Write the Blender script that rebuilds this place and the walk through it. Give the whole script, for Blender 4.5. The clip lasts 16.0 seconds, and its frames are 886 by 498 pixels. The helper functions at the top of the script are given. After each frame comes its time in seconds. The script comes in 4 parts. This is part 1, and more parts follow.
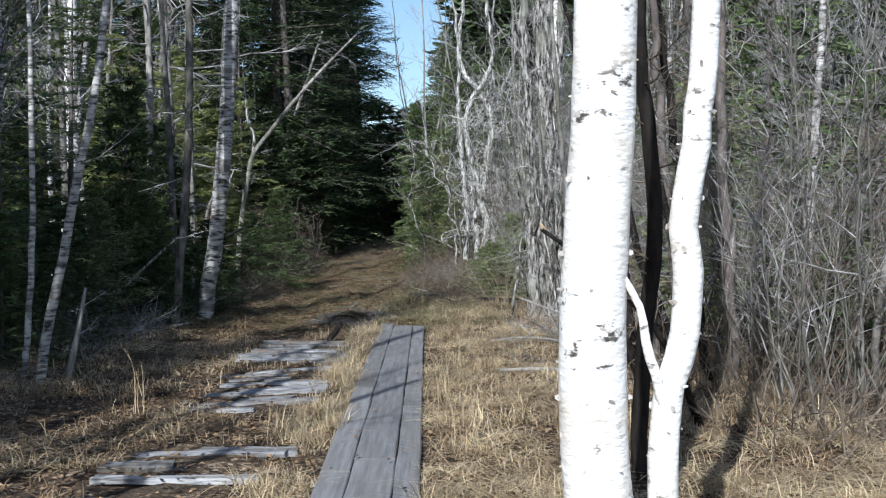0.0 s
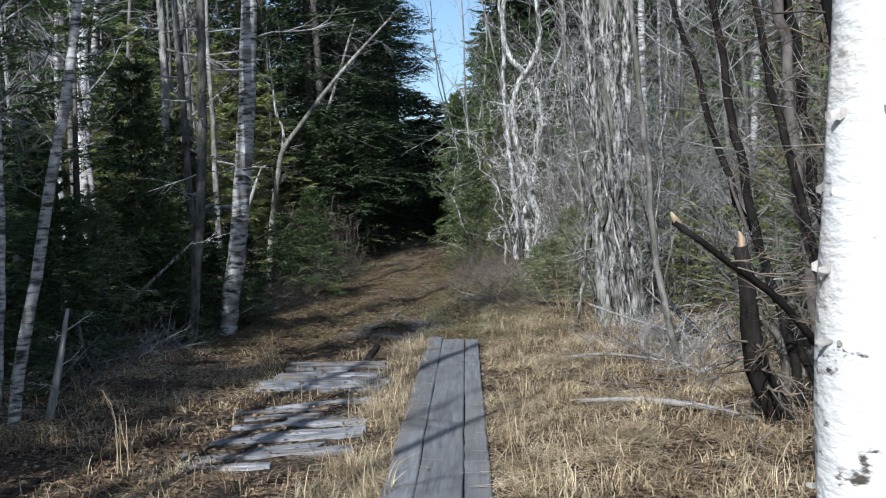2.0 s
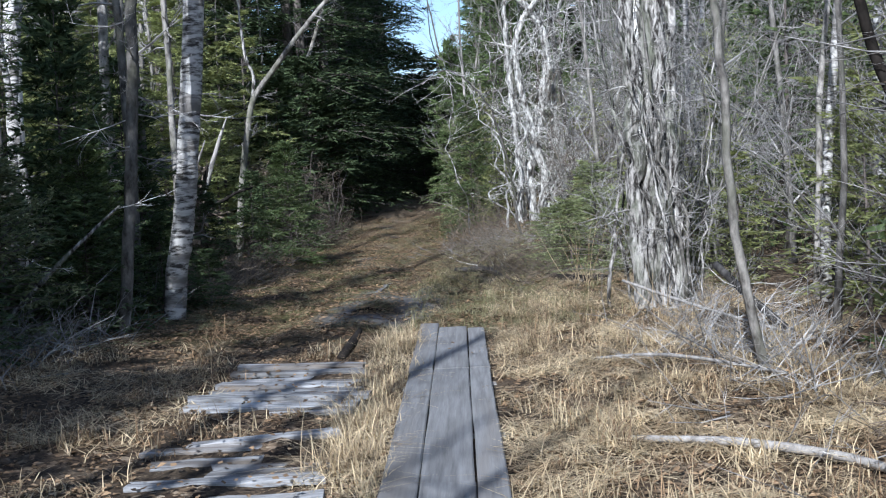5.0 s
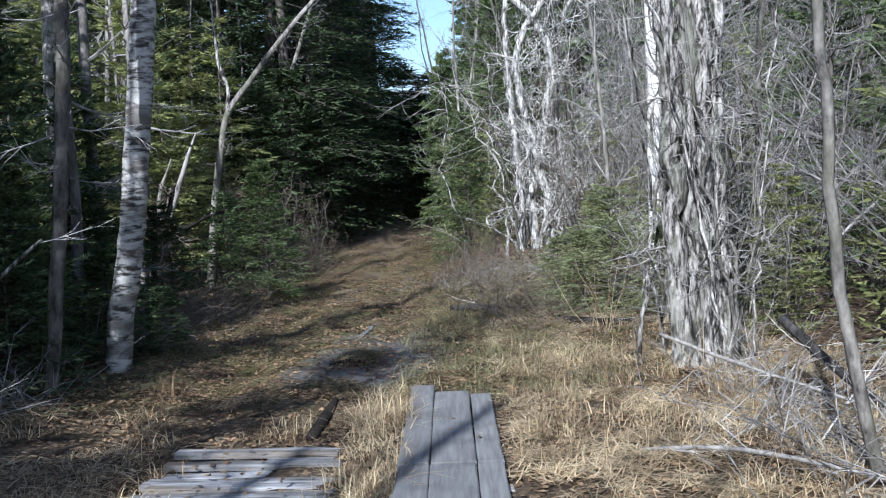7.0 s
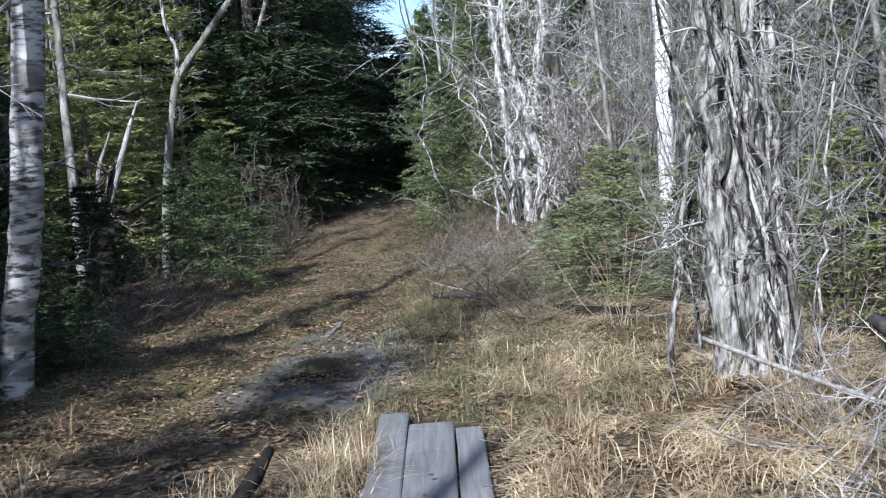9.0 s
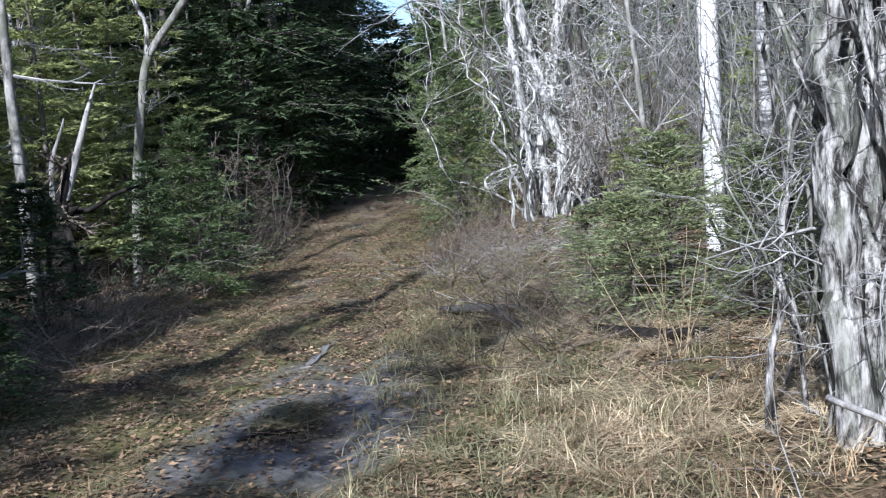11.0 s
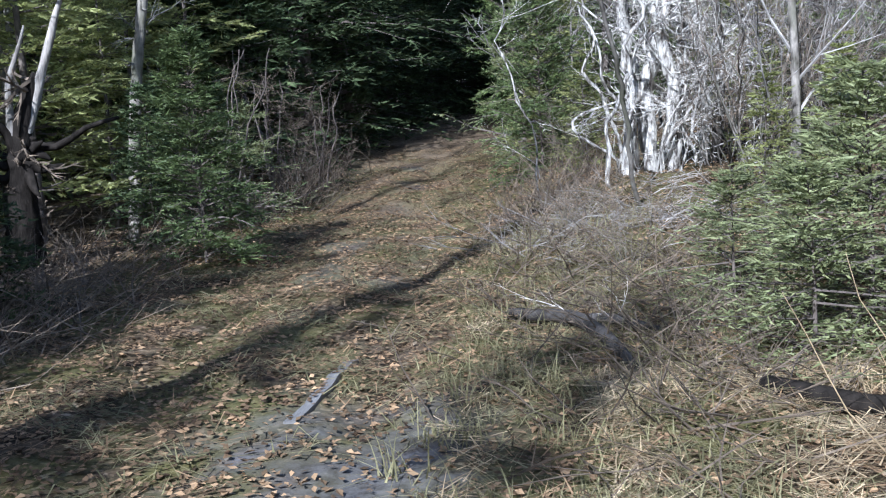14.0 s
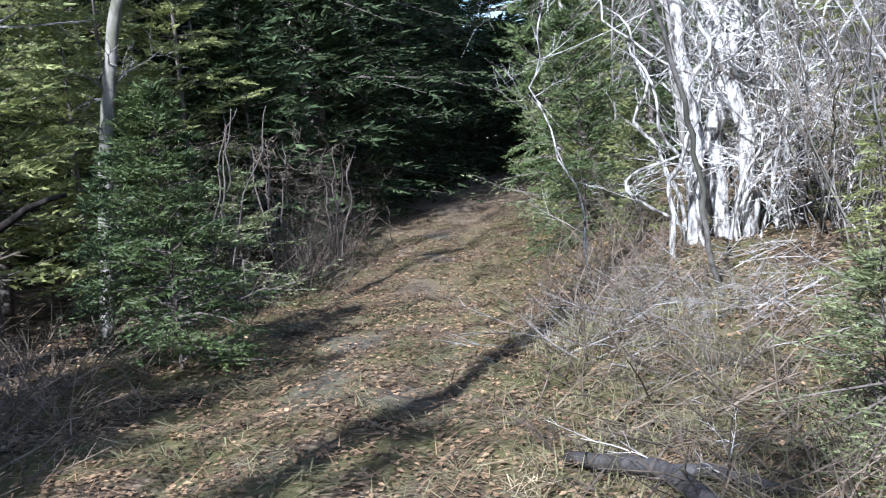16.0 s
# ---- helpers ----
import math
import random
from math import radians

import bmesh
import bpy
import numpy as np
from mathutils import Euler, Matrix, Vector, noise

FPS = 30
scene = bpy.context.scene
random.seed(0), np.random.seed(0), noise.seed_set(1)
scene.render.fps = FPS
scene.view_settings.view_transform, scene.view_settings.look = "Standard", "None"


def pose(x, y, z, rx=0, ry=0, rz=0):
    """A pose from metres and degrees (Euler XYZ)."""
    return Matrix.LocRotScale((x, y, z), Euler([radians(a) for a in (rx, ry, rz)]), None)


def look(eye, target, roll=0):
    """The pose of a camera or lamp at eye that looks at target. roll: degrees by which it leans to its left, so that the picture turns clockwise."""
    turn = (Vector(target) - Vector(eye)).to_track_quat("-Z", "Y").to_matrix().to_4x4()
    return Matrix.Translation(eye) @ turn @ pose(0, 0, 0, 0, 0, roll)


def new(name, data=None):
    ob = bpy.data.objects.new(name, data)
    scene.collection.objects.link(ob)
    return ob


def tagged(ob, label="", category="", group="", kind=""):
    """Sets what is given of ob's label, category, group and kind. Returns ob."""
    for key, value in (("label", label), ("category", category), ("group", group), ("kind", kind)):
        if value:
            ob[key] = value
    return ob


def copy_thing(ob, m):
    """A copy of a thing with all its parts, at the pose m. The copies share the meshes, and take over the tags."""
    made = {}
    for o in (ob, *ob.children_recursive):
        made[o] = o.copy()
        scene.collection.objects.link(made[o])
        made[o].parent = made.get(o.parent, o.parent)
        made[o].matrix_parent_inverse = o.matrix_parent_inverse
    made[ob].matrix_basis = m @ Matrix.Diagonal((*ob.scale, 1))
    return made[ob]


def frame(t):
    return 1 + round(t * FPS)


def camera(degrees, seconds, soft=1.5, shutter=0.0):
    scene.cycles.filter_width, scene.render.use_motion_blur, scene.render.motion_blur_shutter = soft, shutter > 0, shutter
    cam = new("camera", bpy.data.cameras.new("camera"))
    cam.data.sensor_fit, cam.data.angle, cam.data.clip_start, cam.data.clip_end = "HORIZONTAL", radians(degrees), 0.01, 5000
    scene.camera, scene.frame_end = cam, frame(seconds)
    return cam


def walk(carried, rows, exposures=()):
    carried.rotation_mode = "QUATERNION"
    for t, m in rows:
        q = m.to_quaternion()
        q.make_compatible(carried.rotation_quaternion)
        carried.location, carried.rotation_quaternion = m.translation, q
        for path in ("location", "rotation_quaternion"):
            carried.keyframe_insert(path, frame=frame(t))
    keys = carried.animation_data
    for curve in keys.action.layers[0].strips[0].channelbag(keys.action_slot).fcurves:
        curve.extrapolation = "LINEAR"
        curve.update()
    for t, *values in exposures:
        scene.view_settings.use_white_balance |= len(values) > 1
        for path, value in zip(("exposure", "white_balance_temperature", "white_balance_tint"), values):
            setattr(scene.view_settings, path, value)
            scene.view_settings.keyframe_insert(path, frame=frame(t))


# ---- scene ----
cam = camera(44.4, 16.0, soft=1.2)
METRES, EYE, TILT, LEAN, TURN = 15.8, 1.5, 0.0, 0.0, 0.0
ROWS = [
    (0.0, 0.0, 0.0, 0.0, -0.04, -2.01, 1.25),
    (0.5, -0.0054, 0.0313, 0.0034, -0.08, -0.11, 2.47),
    (1.0, -0.0072, 0.064, -0.001, 1.55, -2.05, 2.23),
    (1.5, -0.0101, 0.0981, -0.0037, 2.61, -1.85, 2.27),
    (2.0, -0.0109, 0.1298, -0.0019, 2.01, -2.06, 2.69),
    (2.5, -0.0122, 0.1605, 0.0018, 1.08, 0.99, 1.72),
    (3.0, -0.0161, 0.1886, -0.0005, 0.89, -3.96, 3.1),
    (3.5, -0.016, 0.2194, -0.0042, 1.55, -3.21, 2.58),
    (6.0, -0.0234, 0.3635, -0.0063, 1.61, -4.72, 3.35),
    (6.5, -0.0255, 0.3961, -0.0027, 2.9, -4.01, 1.69),
    (7.0, -0.0258, 0.4236, -0.0017, 1.07, -3.23, 2.75),
    (7.5, -0.0236, 0.456, -0.004, 0.17, -6.74, 3.11),
    (8.0, -0.0227, 0.4882, -0.004, -0.18, -7.2, 1.99),
    (8.5, -0.0213, 0.52, -0.0032, 0.05, -4.88, 3.88),
    (11.0, -0.0226, 0.6743, -0.0052, 0.78, -5.39, 4.98),
    (11.5, -0.0231, 0.7081, -0.0049, 0.48, -5.7, 3.42),
    (12.0, -0.0241, 0.7397, -0.0033, 0.13, -4.77, 3.73),
    (12.5, -0.0227, 0.7739, -0.0046, 1.08, -3.55, 4.65),
    (13.0, -0.0254, 0.8068, -0.0069, 1.3, -6.46, 4.12),
    (13.5, -0.0262, 0.8385, -0.0069, 0.42, -6.4, 3.91),
    (14.0, -0.0269, 0.8695, -0.0058, 4.71, -8.73, 3.34),
    (14.5, -0.0283, 0.9027, -0.0027, 3.5, -9.16, 2.44),
    (15.0, -0.0277, 0.9344, -0.0043, 4.14, -6.06, 1.8),
    (15.5, -0.0306, 0.9637, -0.0047, 5.55, -4.28, 2.48),
    (16.0, -0.0343, 0.9934, -0.0064, 6.34, -5.6, 5.09),
]
walk(cam, [(t, pose(0, 0, EYE, TILT, LEAN, TURN) @ pose(METRES * x, METRES * y, METRES * z, 90 + pitch, roll, yaw)) for t, x, y, z, yaw, pitch, roll in ROWS],
     exposures=((0.0, 0.28, 5600, 8), (2.5, 0.17, 5500, 8), (3.5, 0.47, 5450, 9), (7.0, 0.58, 5400, 10), (11.0, 0.78, 5300, 12), (14.0, 0.9, 5250, 12), (16.0, 1.2, 5250, 13)))

# ---- light ----
SUN_AZ, SUN_EL = math.pi + 0.294, radians(38)
world = bpy.data.worlds.new("sky")
scene.world = world
world.use_nodes = True
sky = world.node_tree.nodes.new("ShaderNodeTexSky")
sky.sky_type, sky.sun_disc = "NISHITA", False
sky.sun_elevation, sky.sun_rotation = SUN_EL, SUN_AZ
background = world.node_tree.nodes["Background"]
background.inputs["Strength"].default_value = 0.118
world.node_tree.links.new(sky.outputs[0], background.inputs["Color"])
lamp = bpy.data.lights.new("sun", "SUN")
lamp.energy, lamp.angle, lamp.color = 5.0, radians(0.53), (1.0, 0.955, 0.89)
sun = new("sun", lamp)
sun_from = Vector((math.sin(SUN_AZ) * math.cos(SUN_EL), math.cos(SUN_AZ) * math.cos(SUN_EL), math.sin(SUN_EL)))
sun.matrix_basis = look(sun_from * 60, (0, 0, 0))


# ---- materials ----
def material(name, colours, scale=(8, 8, 8), rough=0.85, bump=0.3, bump_scale=60.0, detail=6.0, island=0.0, random_object=0.0,
             translucent=0.0, stops=(0.3, 0.7), specular=0.3, coords="Object"):
    """A noise-driven surface: colours is dark, light (and a third for stains)."""
    m = bpy.data.materials.new(name)
    m.use_nodes = True
    n, l = m.node_tree.nodes, m.node_tree.links
    bsdf = n["Principled BSDF"]
    bsdf.inputs["Roughness"].default_value = rough
    bsdf.inputs["Specular IOR Level"].default_value = specular
    tc, mp = n.new("ShaderNodeTexCoord"), n.new("ShaderNodeMapping")
    mp.inputs["Scale"].default_value = scale
    l.new(tc.outputs[coords], mp.inputs["Vector"])
    fine = n.new("ShaderNodeTexNoise")
    fine.inputs["Scale"].default_value, fine.inputs["Detail"].default_value, fine.inputs["Roughness"].default_value = 1.0, detail, 0.65
    l.new(mp.outputs[0], fine.inputs["Vector"])
    ramp = n.new("ShaderNodeValToRGB")
    ramp.color_ramp.elements[0].position, ramp.color_ramp.elements[1].position = stops
    ramp.color_ramp.elements[0].color = (*colours[0], 1)
    ramp.color_ramp.elements[1].color = (*colours[1], 1)
    l.new(fine.outputs[0], ramp.inputs[0])
    colour = ramp.outputs[0]
    if len(colours) > 2:
        stain = n.new("ShaderNodeTexNoise")
        stain.inputs["Scale"].default_value, stain.inputs["Detail"].default_value = 0.22, 4.0
        l.new(mp.outputs[0], stain.inputs["Vector"])
        band = n.new("ShaderNodeValToRGB")
        band.color_ramp.elements[0].position, band.color_ramp.elements[1].position = 0.5, 0.68
        l.new(stain.outputs[0], band.inputs[0])
        mix = n.new("ShaderNodeMixRGB")
        mix.inputs[2].default_value = (*colours[2], 1)
        l.new(band.outputs[0], mix.inputs[0])
        l.new(colour, mix.inputs[1])
        colour = mix.outputs[0]
    for amount, node, socket in ((island, "ShaderNodeNewGeometry", "Random Per Island"), (random_object, "ShaderNodeObjectInfo", "Random")):
        if amount:
            src, rng_map, hsv = n.new(node), n.new("ShaderNodeMapRange"), n.new("ShaderNodeHueSaturation")
            rng_map.inputs["To Min"].default_value, rng_map.inputs["To Max"].default_value = 1 - amount, 1 + amount
            l.new(src.outputs[socket], rng_map.inputs[0])
            l.new(rng_map.outputs[0], hsv.inputs["Value"])
            l.new(colour, hsv.inputs["Color"])
            colour = hsv.outputs[0]
    l.new(colour, bsdf.inputs["Base Color"])
    if bump:
        grain, bp = n.new("ShaderNodeTexNoise"), n.new("ShaderNodeBump")
        grain.inputs["Scale"].default_value, grain.inputs["Detail"].default_value = bump_scale / max(scale), 5.0
        l.new(mp.outputs[0], grain.inputs["Vector"])
        bp.inputs["Strength"].default_value, bp.inputs["Distance"].default_value = bump, 0.01
        l.new(grain.outputs[0], bp.inputs["Height"])
        l.new(bp.outputs[0], bsdf.inputs["Normal"])
    if translucent:
        tr, ms = n.new("ShaderNodeBsdfTranslucent"), n.new("ShaderNodeMixShader")
        ms.inputs[0].default_value = translucent
        l.new(colour, tr.inputs["Color"])
        l.new(bsdf.outputs[0], ms.inputs[1])
        l.new(tr.outputs[0], ms.inputs[2])
        l.new(ms.outputs[0], n["Material Output"].inputs["Surface"])
    return m


def ground_material():
    """Forest floor: dead leaves over soil, bare mud, moss and a painted sun patch where the sheet's masks say."""
    m = bpy.data.materials.new("forest_floor")
    m.use_nodes = True
    n, l = m.node_tree.nodes, m.node_tree.links
    bsdf = n["Principled BSDF"]
    bsdf.inputs["Roughness"].default_value, bsdf.inputs["Specular IOR Level"].default_value = 0.95, 0.15
    tc = n.new("ShaderNodeTexCoord")

    def speckle(scale, lo, hi, c0, c1, detail=6.0):
        t, r = n.new("ShaderNodeTexNoise"), n.new("ShaderNodeValToRGB")
        t.inputs["Scale"].default_value, t.inputs["Detail"].default_value, t.inputs["Roughness"].default_value = scale, detail, 0.7
        l.new(tc.outputs["Object"], t.inputs["Vector"])
        r.color_ramp.elements[0].position, r.color_ramp.elements[1].position = lo, hi
        r.color_ramp.elements[0].color, r.color_ramp.elements[1].color = (*c0, 1), (*c1, 1)
        l.new(t.outputs[0], r.inputs[0])
        return r.outputs[0], t.outputs[0]

    def blend(fac, a, b):
        x = n.new("ShaderNodeMixRGB")
        l.new(fac, x.inputs[0]), l.new(a, x.inputs[1]), l.new(b, x.inputs[2])
        return x.outputs[0]

    def mask(name):
        a = n.new("ShaderNodeAttribute")
        a.attribute_name = name
        return a.outputs["Fac"]
    def leaves(scale):
        warp, add, cells, ramp = n.new("ShaderNodeTexNoise"), n.new("ShaderNodeMixRGB"), n.new("ShaderNodeTexVoronoi"), n.new("ShaderNodeValToRGB")
        warp.inputs["Scale"].default_value, warp.inputs["Detail"].default_value = 14.0, 3.0
        add.blend_type = "ADD"
        add.inputs[0].default_value = 0.09
        l.new(tc.outputs["Object"], warp.inputs["Vector"])
        l.new(tc.outputs["Object"], add.inputs[1])
        l.new(warp.outputs["Color"], add.inputs[2])
        l.new(add.outputs[0], cells.inputs["Vector"])
        cells.inputs["Scale"].default_value = scale
        split = n.new("ShaderNodeSeparateColor")
        l.new(cells.outputs["Color"], split.inputs[0])
        l.new(split.outputs[0], ramp.inputs[0])
        stops = ((0.0, (0.014, 0.01, 0.008)), (0.35, (0.06, 0.04, 0.026)), (0.65, (0.145, 0.102, 0.063)), (0.88, (0.28, 0.2, 0.125)), (1.0, (0.5, 0.4, 0.28)))
        ramp.color_ramp.elements[0].color, ramp.color_ramp.elements[1].color = (*stops[0][1], 1), (*stops[-1][1], 1)
        for at_, c_ in stops[1:-1]:
            ramp.color_ramp.elements.new(at_).color = (*c_, 1)
        return ramp.outputs[0], split.outputs[1]
    litter, fine = leaves(30)
    patch, _ = speckle(2.2, 0.45, 0.62, (0, 0, 0), (1, 1, 1))
    soil, _ = speckle(55, 0.35, 0.66, (0.028, 0.022, 0.017), (0.18, 0.135, 0.09))
    # grey mud, its lilac cast taken from the skylit shade over it
    mud, _ = speckle(13, 0.32, 0.7, (0.035, 0.03, 0.03), (0.2, 0.195, 0.2), 9.0)
    moss, _ = speckle(30, 0.3, 0.7, (0.06, 0.062, 0.02), (0.19, 0.18, 0.065))
    c = blend(patch, litter, soil)
    thatch, _ = speckle(70, 0.35, 0.7, (0.07, 0.048, 0.026), (0.42, 0.32, 0.19))
    spread, _ = speckle(1.6, 0.56, 0.68, (0, 0, 0), (0.6, 0.6, 0.6))
    c = blend(spread, c, thatch)
    # noise multiplies dark blotches into the litter, soil and thatch colour
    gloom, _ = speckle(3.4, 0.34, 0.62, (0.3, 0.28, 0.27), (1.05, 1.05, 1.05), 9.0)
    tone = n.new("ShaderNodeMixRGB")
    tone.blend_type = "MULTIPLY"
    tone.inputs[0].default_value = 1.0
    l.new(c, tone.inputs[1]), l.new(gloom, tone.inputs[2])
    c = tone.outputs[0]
    c = blend(mask("moss"), c, moss)
    c = blend(mask("mud"), c, mud)
    # lighter tan painted on the far track for its sunlit patch
    sunlit_tan, _ = speckle(48, 0.34, 0.66, (0.05, 0.037, 0.025), (0.38, 0.285, 0.18))
    c = blend(mask("sun_patch"), c, sunlit_tan)
    l.new(c, bsdf.inputs["Base Color"])
    bp = n.new("ShaderNodeBump")
    bp.inputs["Strength"].default_value, bp.inputs["Distance"].default_value = 0.9, 0.04
    l.new(fine, bp.inputs["Height"])
    l.new(bp.outputs[0], bsdf.inputs["Normal"])
    return m


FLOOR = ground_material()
BIRCH = material("birch_bark", ((0.09, 0.075, 0.06), (0.84, 0.81, 0.76), (0.72, 0.66, 0.57)), (7, 7, 15), 0.75, 0.9, 45, 12.0, stops=(0.365, 0.42))
# birch bark with dark marks, greyed to carry the shade on these trunks
BIRCH_SHADED = material("shaded_birch_bark", ((0.05, 0.044, 0.038), (0.56, 0.535, 0.5), (0.17, 0.155, 0.14)), (6, 6, 24), 0.8, 0.5, 50, 7.0, random_object=0.2, stops=(0.41, 0.55))
ASPEN = material("grey_aspen_bark", ((0.035, 0.03, 0.025), (0.33, 0.305, 0.27), (0.10, 0.10, 0.07)), (13, 13, 6), 0.85, 0.5, 70, random_object=0.45, stops=(0.33, 0.66))
DARK_BARK = material("dark_dead_bark", ((0.008, 0.007, 0.006), (0.034, 0.029, 0.025)), (16, 16, 5), 0.95, 0.8, 60, specular=0.08)
SPRUCE_BARK = material("spruce_bark", ((0.06, 0.05, 0.043), (0.19, 0.16, 0.14)), (18, 18, 7), 0.9, 0.5, 70, random_object=0.2)
LICHEN = material("pale_shaggy_bark", ((0.03, 0.026, 0.022), (0.5, 0.47, 0.43), (0.18, 0.185, 0.14)), (26, 26, 6), 0.9, 0.9, 80, 8.0, random_object=0.25, stops=(0.43, 0.6))
BLEACHED = material("bleached_bark", ((0.07, 0.06, 0.052), (0.64, 0.62, 0.57)), (24, 24, 6), 0.9, 0.7, 80, 8.0, random_object=0.2, stops=(0.39, 0.6))
DEADWOOD = material("weathered_deadwood", ((0.16, 0.145, 0.13), (0.46, 0.43, 0.39)), (26, 26, 5), 0.9, 0.5, 80, random_object=0.15)
LOGWOOD = material("dark_weathered_log", ((0.016, 0.014, 0.013), (0.10, 0.092, 0.085), (0.03, 0.026, 0.022)), (20, 20, 6), 0.9, 0.6, 70)
BIRCH_CURL = material("curled_birch_bark", ((0.14, 0.115, 0.09), (0.8, 0.75, 0.68)), (9, 9, 9), 0.8, 0, island=0.6)
FRESH = material("broken_wood", ((0.3, 0.19, 0.11), (0.55, 0.42, 0.28)), (30, 30, 8), 0.85, 0.4, 60)
TWIG = material("grey_twigs", ((0.085, 0.079, 0.073), (0.4, 0.38, 0.355)), (6, 6, 6), 0.85, 0, island=0.5, random_object=0.25)
TWIG_BROWN = material("brown_twigs", ((0.05, 0.039, 0.029), (0.24, 0.19, 0.14)), (6, 6, 6), 0.85, 0, island=0.45, random_object=0.2)
TWIG_PALE = material("pale_twigs", ((0.32, 0.295, 0.265), (0.78, 0.75, 0.69)), (6, 6, 6), 0.85, 0, island=0.3)
NEEDLE = material("fir_needles", ((0.045, 0.075, 0.028), (0.18, 0.225, 0.085)), (3, 3, 3), 0.55, 0, island=0.5, random_object=0.2, translucent=0.35)
# yellow-green needles with sunlight put into their lightened colour
NEEDLE_SUNLIT = material("sunlit_yellow_green_needles", ((0.15, 0.17, 0.06), (0.47, 0.49, 0.2)), (3, 3, 3), 0.45, 0, island=0.45, random_object=0.15, translucent=0.55)
# olive needles, paler than the fir's to paint in sun and haze
NEEDLE_LIT_OLIVE = material("sunlit_olive_needles", ((0.10, 0.125, 0.055), (0.36, 0.385, 0.19)), (3, 3, 3), 0.55, 0, island=0.5, random_object=0.2, translucent=0.42)
NEEDLE_DARK = material("dark_spruce_needles", ((0.03, 0.047, 0.024), (0.12, 0.155, 0.07)), (3, 3, 3), 0.8, 0, island=0.5, random_object=0.2, translucent=0.3, specular=0.1)
STRAW = material("dry_grass", ((0.24, 0.165, 0.09), (0.85, 0.70, 0.45)), (2, 2, 2), 0.75, 0, island=0.5, translucent=0.3)
GREENISH = material("half_green_grass", ((0.13, 0.125, 0.055), (0.36, 0.325, 0.18)), (2, 2, 2), 0.75, 0, island=0.35, translucent=0.3)
LEAF = material("dead_leaves", ((0.045, 0.027, 0.016), (0.39, 0.26, 0.145)), (3, 3, 3), 0.8, 0, island=0.75, translucent=0.15)
PLANK = material("weathered_plank", ((0.13, 0.125, 0.12), (0.265, 0.26, 0.255), (0.19, 0.175, 0.16)), (26, 1.6, 26), 0.85, 0.5, 60, random_object=0.12)
DECK = material("silver_grey_board", ((0.05, 0.046, 0.043), (0.42, 0.415, 0.41), (0.15, 0.125, 0.1)), (3.5, 30, 30), 0.9, 0.8, 60, 8.0, random_object=0.35, stops=(0.3, 0.64))


# ---- shape helpers ----
class Build:
    """Collects points and faces for one mesh."""

    def __init__(self):
        self.v, self.f = [], []

    def sweep(self, pts, radii, sides=5, rough=0.0, rng=None):
        """A tapered tube along pts."""
        base, n = len(self.v), len(pts)
        ref = Vector((0.31, 0.87, 0.11)).normalized()
        for i, p in enumerate(pts):
            t = (pts[min(i + 1, n - 1)] - pts[max(i - 1, 0)]).normalized()
            u = t.cross(ref)
            u = u.normalized() if u.length > 0.05 else t.cross(Vector((1, 0, 0))).normalized()
            w = t.cross(u)
            for k in range(sides):
                a = 2 * math.pi * k / sides
                r = radii[i] * (1 + (rng.uniform(-rough, rough) if rough else 0))
                self.v.append(p + u * (r * math.cos(a)) + w * (r * math.sin(a)))
        for i in range(n - 1):
            for k in range(sides):
                a, b = base + i * sides + k, base + i * sides + (k + 1) % sides
                self.f.append((a, b, b + sides, a + sides))
        self.f.append(tuple(base + k for k in range(sides))[::-1])
        self.f.append(tuple(base + (n - 1) * sides + k for k in range(sides)))

    def blade(self, p, d, length, width, side):
        """A narrow pointed leaf or needle."""
        i = len(self.v)
        self.v += [p - side * width * 0.5, p + side * width * 0.5, p + d * length]
        self.f.append((i, i + 1, i + 2))

    def spike(self, p, d, length, r):
        """A single thin twig."""
        i = len(self.v)
        u = d.cross(Vector((0.31, 0.87, 0.37))).normalized()
        w = d.cross(u)
        self.v += [p + u * r, p - u * (r * 0.5) + w * (r * 0.87), p - u * (r * 0.5) - w * (r * 0.87), p + d * length]
        self.f += [(i, i + 1, i + 3), (i + 1, i + 2, i + 3), (i + 2, i, i + 3)]

    def box(self, x0, x1, y0, y1, z0, z1, jit=0.0, rng=random):
        """A board with slightly worn, chamfered top edges."""
        c = min(x1 - x0, y1 - y0, z1 - z0) * 0.18
        i = len(self.v)
        j = lambda: rng.uniform(-jit, jit)
        for (xa, xb, ya, yb, z) in ((x0, x1, y0, y1, z0), (x0, x1, y0, y1, z1 - c), (x0 + c, x1 - c, y0 + c, y1 - c, z1)):
            for x, y in ((xa, ya), (xb, ya), (xb, yb), (xa, yb)):
                self.v.append(Vector((x + j(), y + j(), z + j() * 0.6)))
        self.f.append((i + 3, i + 2, i + 1, i))
        for r in (0, 4):
            for k in range(4):
                a, b = i + r + k, i + r + (k + 1) % 4
                self.f.append((a, b, b + 4, a + 4))
        self.f.append((i + 8, i + 9, i + 10, i + 11))

    def mesh(self, name, mat, smooth=False):
        m = bpy.data.meshes.new(name)
        m.from_pydata([tuple(p) for p in self.v], [], self.f)
        m.materials.append(mat)
        if smooth:
            m.polygons.foreach_set("use_smooth", [True] * len(m.polygons))
        m.update()
        return m


def part(name, build, mat, parent, label="", smooth=False, kind=""):
    ob = new(name, build.mesh(name, mat, smooth))
    ob.parent = parent
    return tagged(ob, label, kind=kind)


def thing(name, label, category, m=None, group="", kind=""):
    ob = tagged(new(name), label, category, group, kind)
    if m is not None:
        ob.matrix_basis = m
    return ob


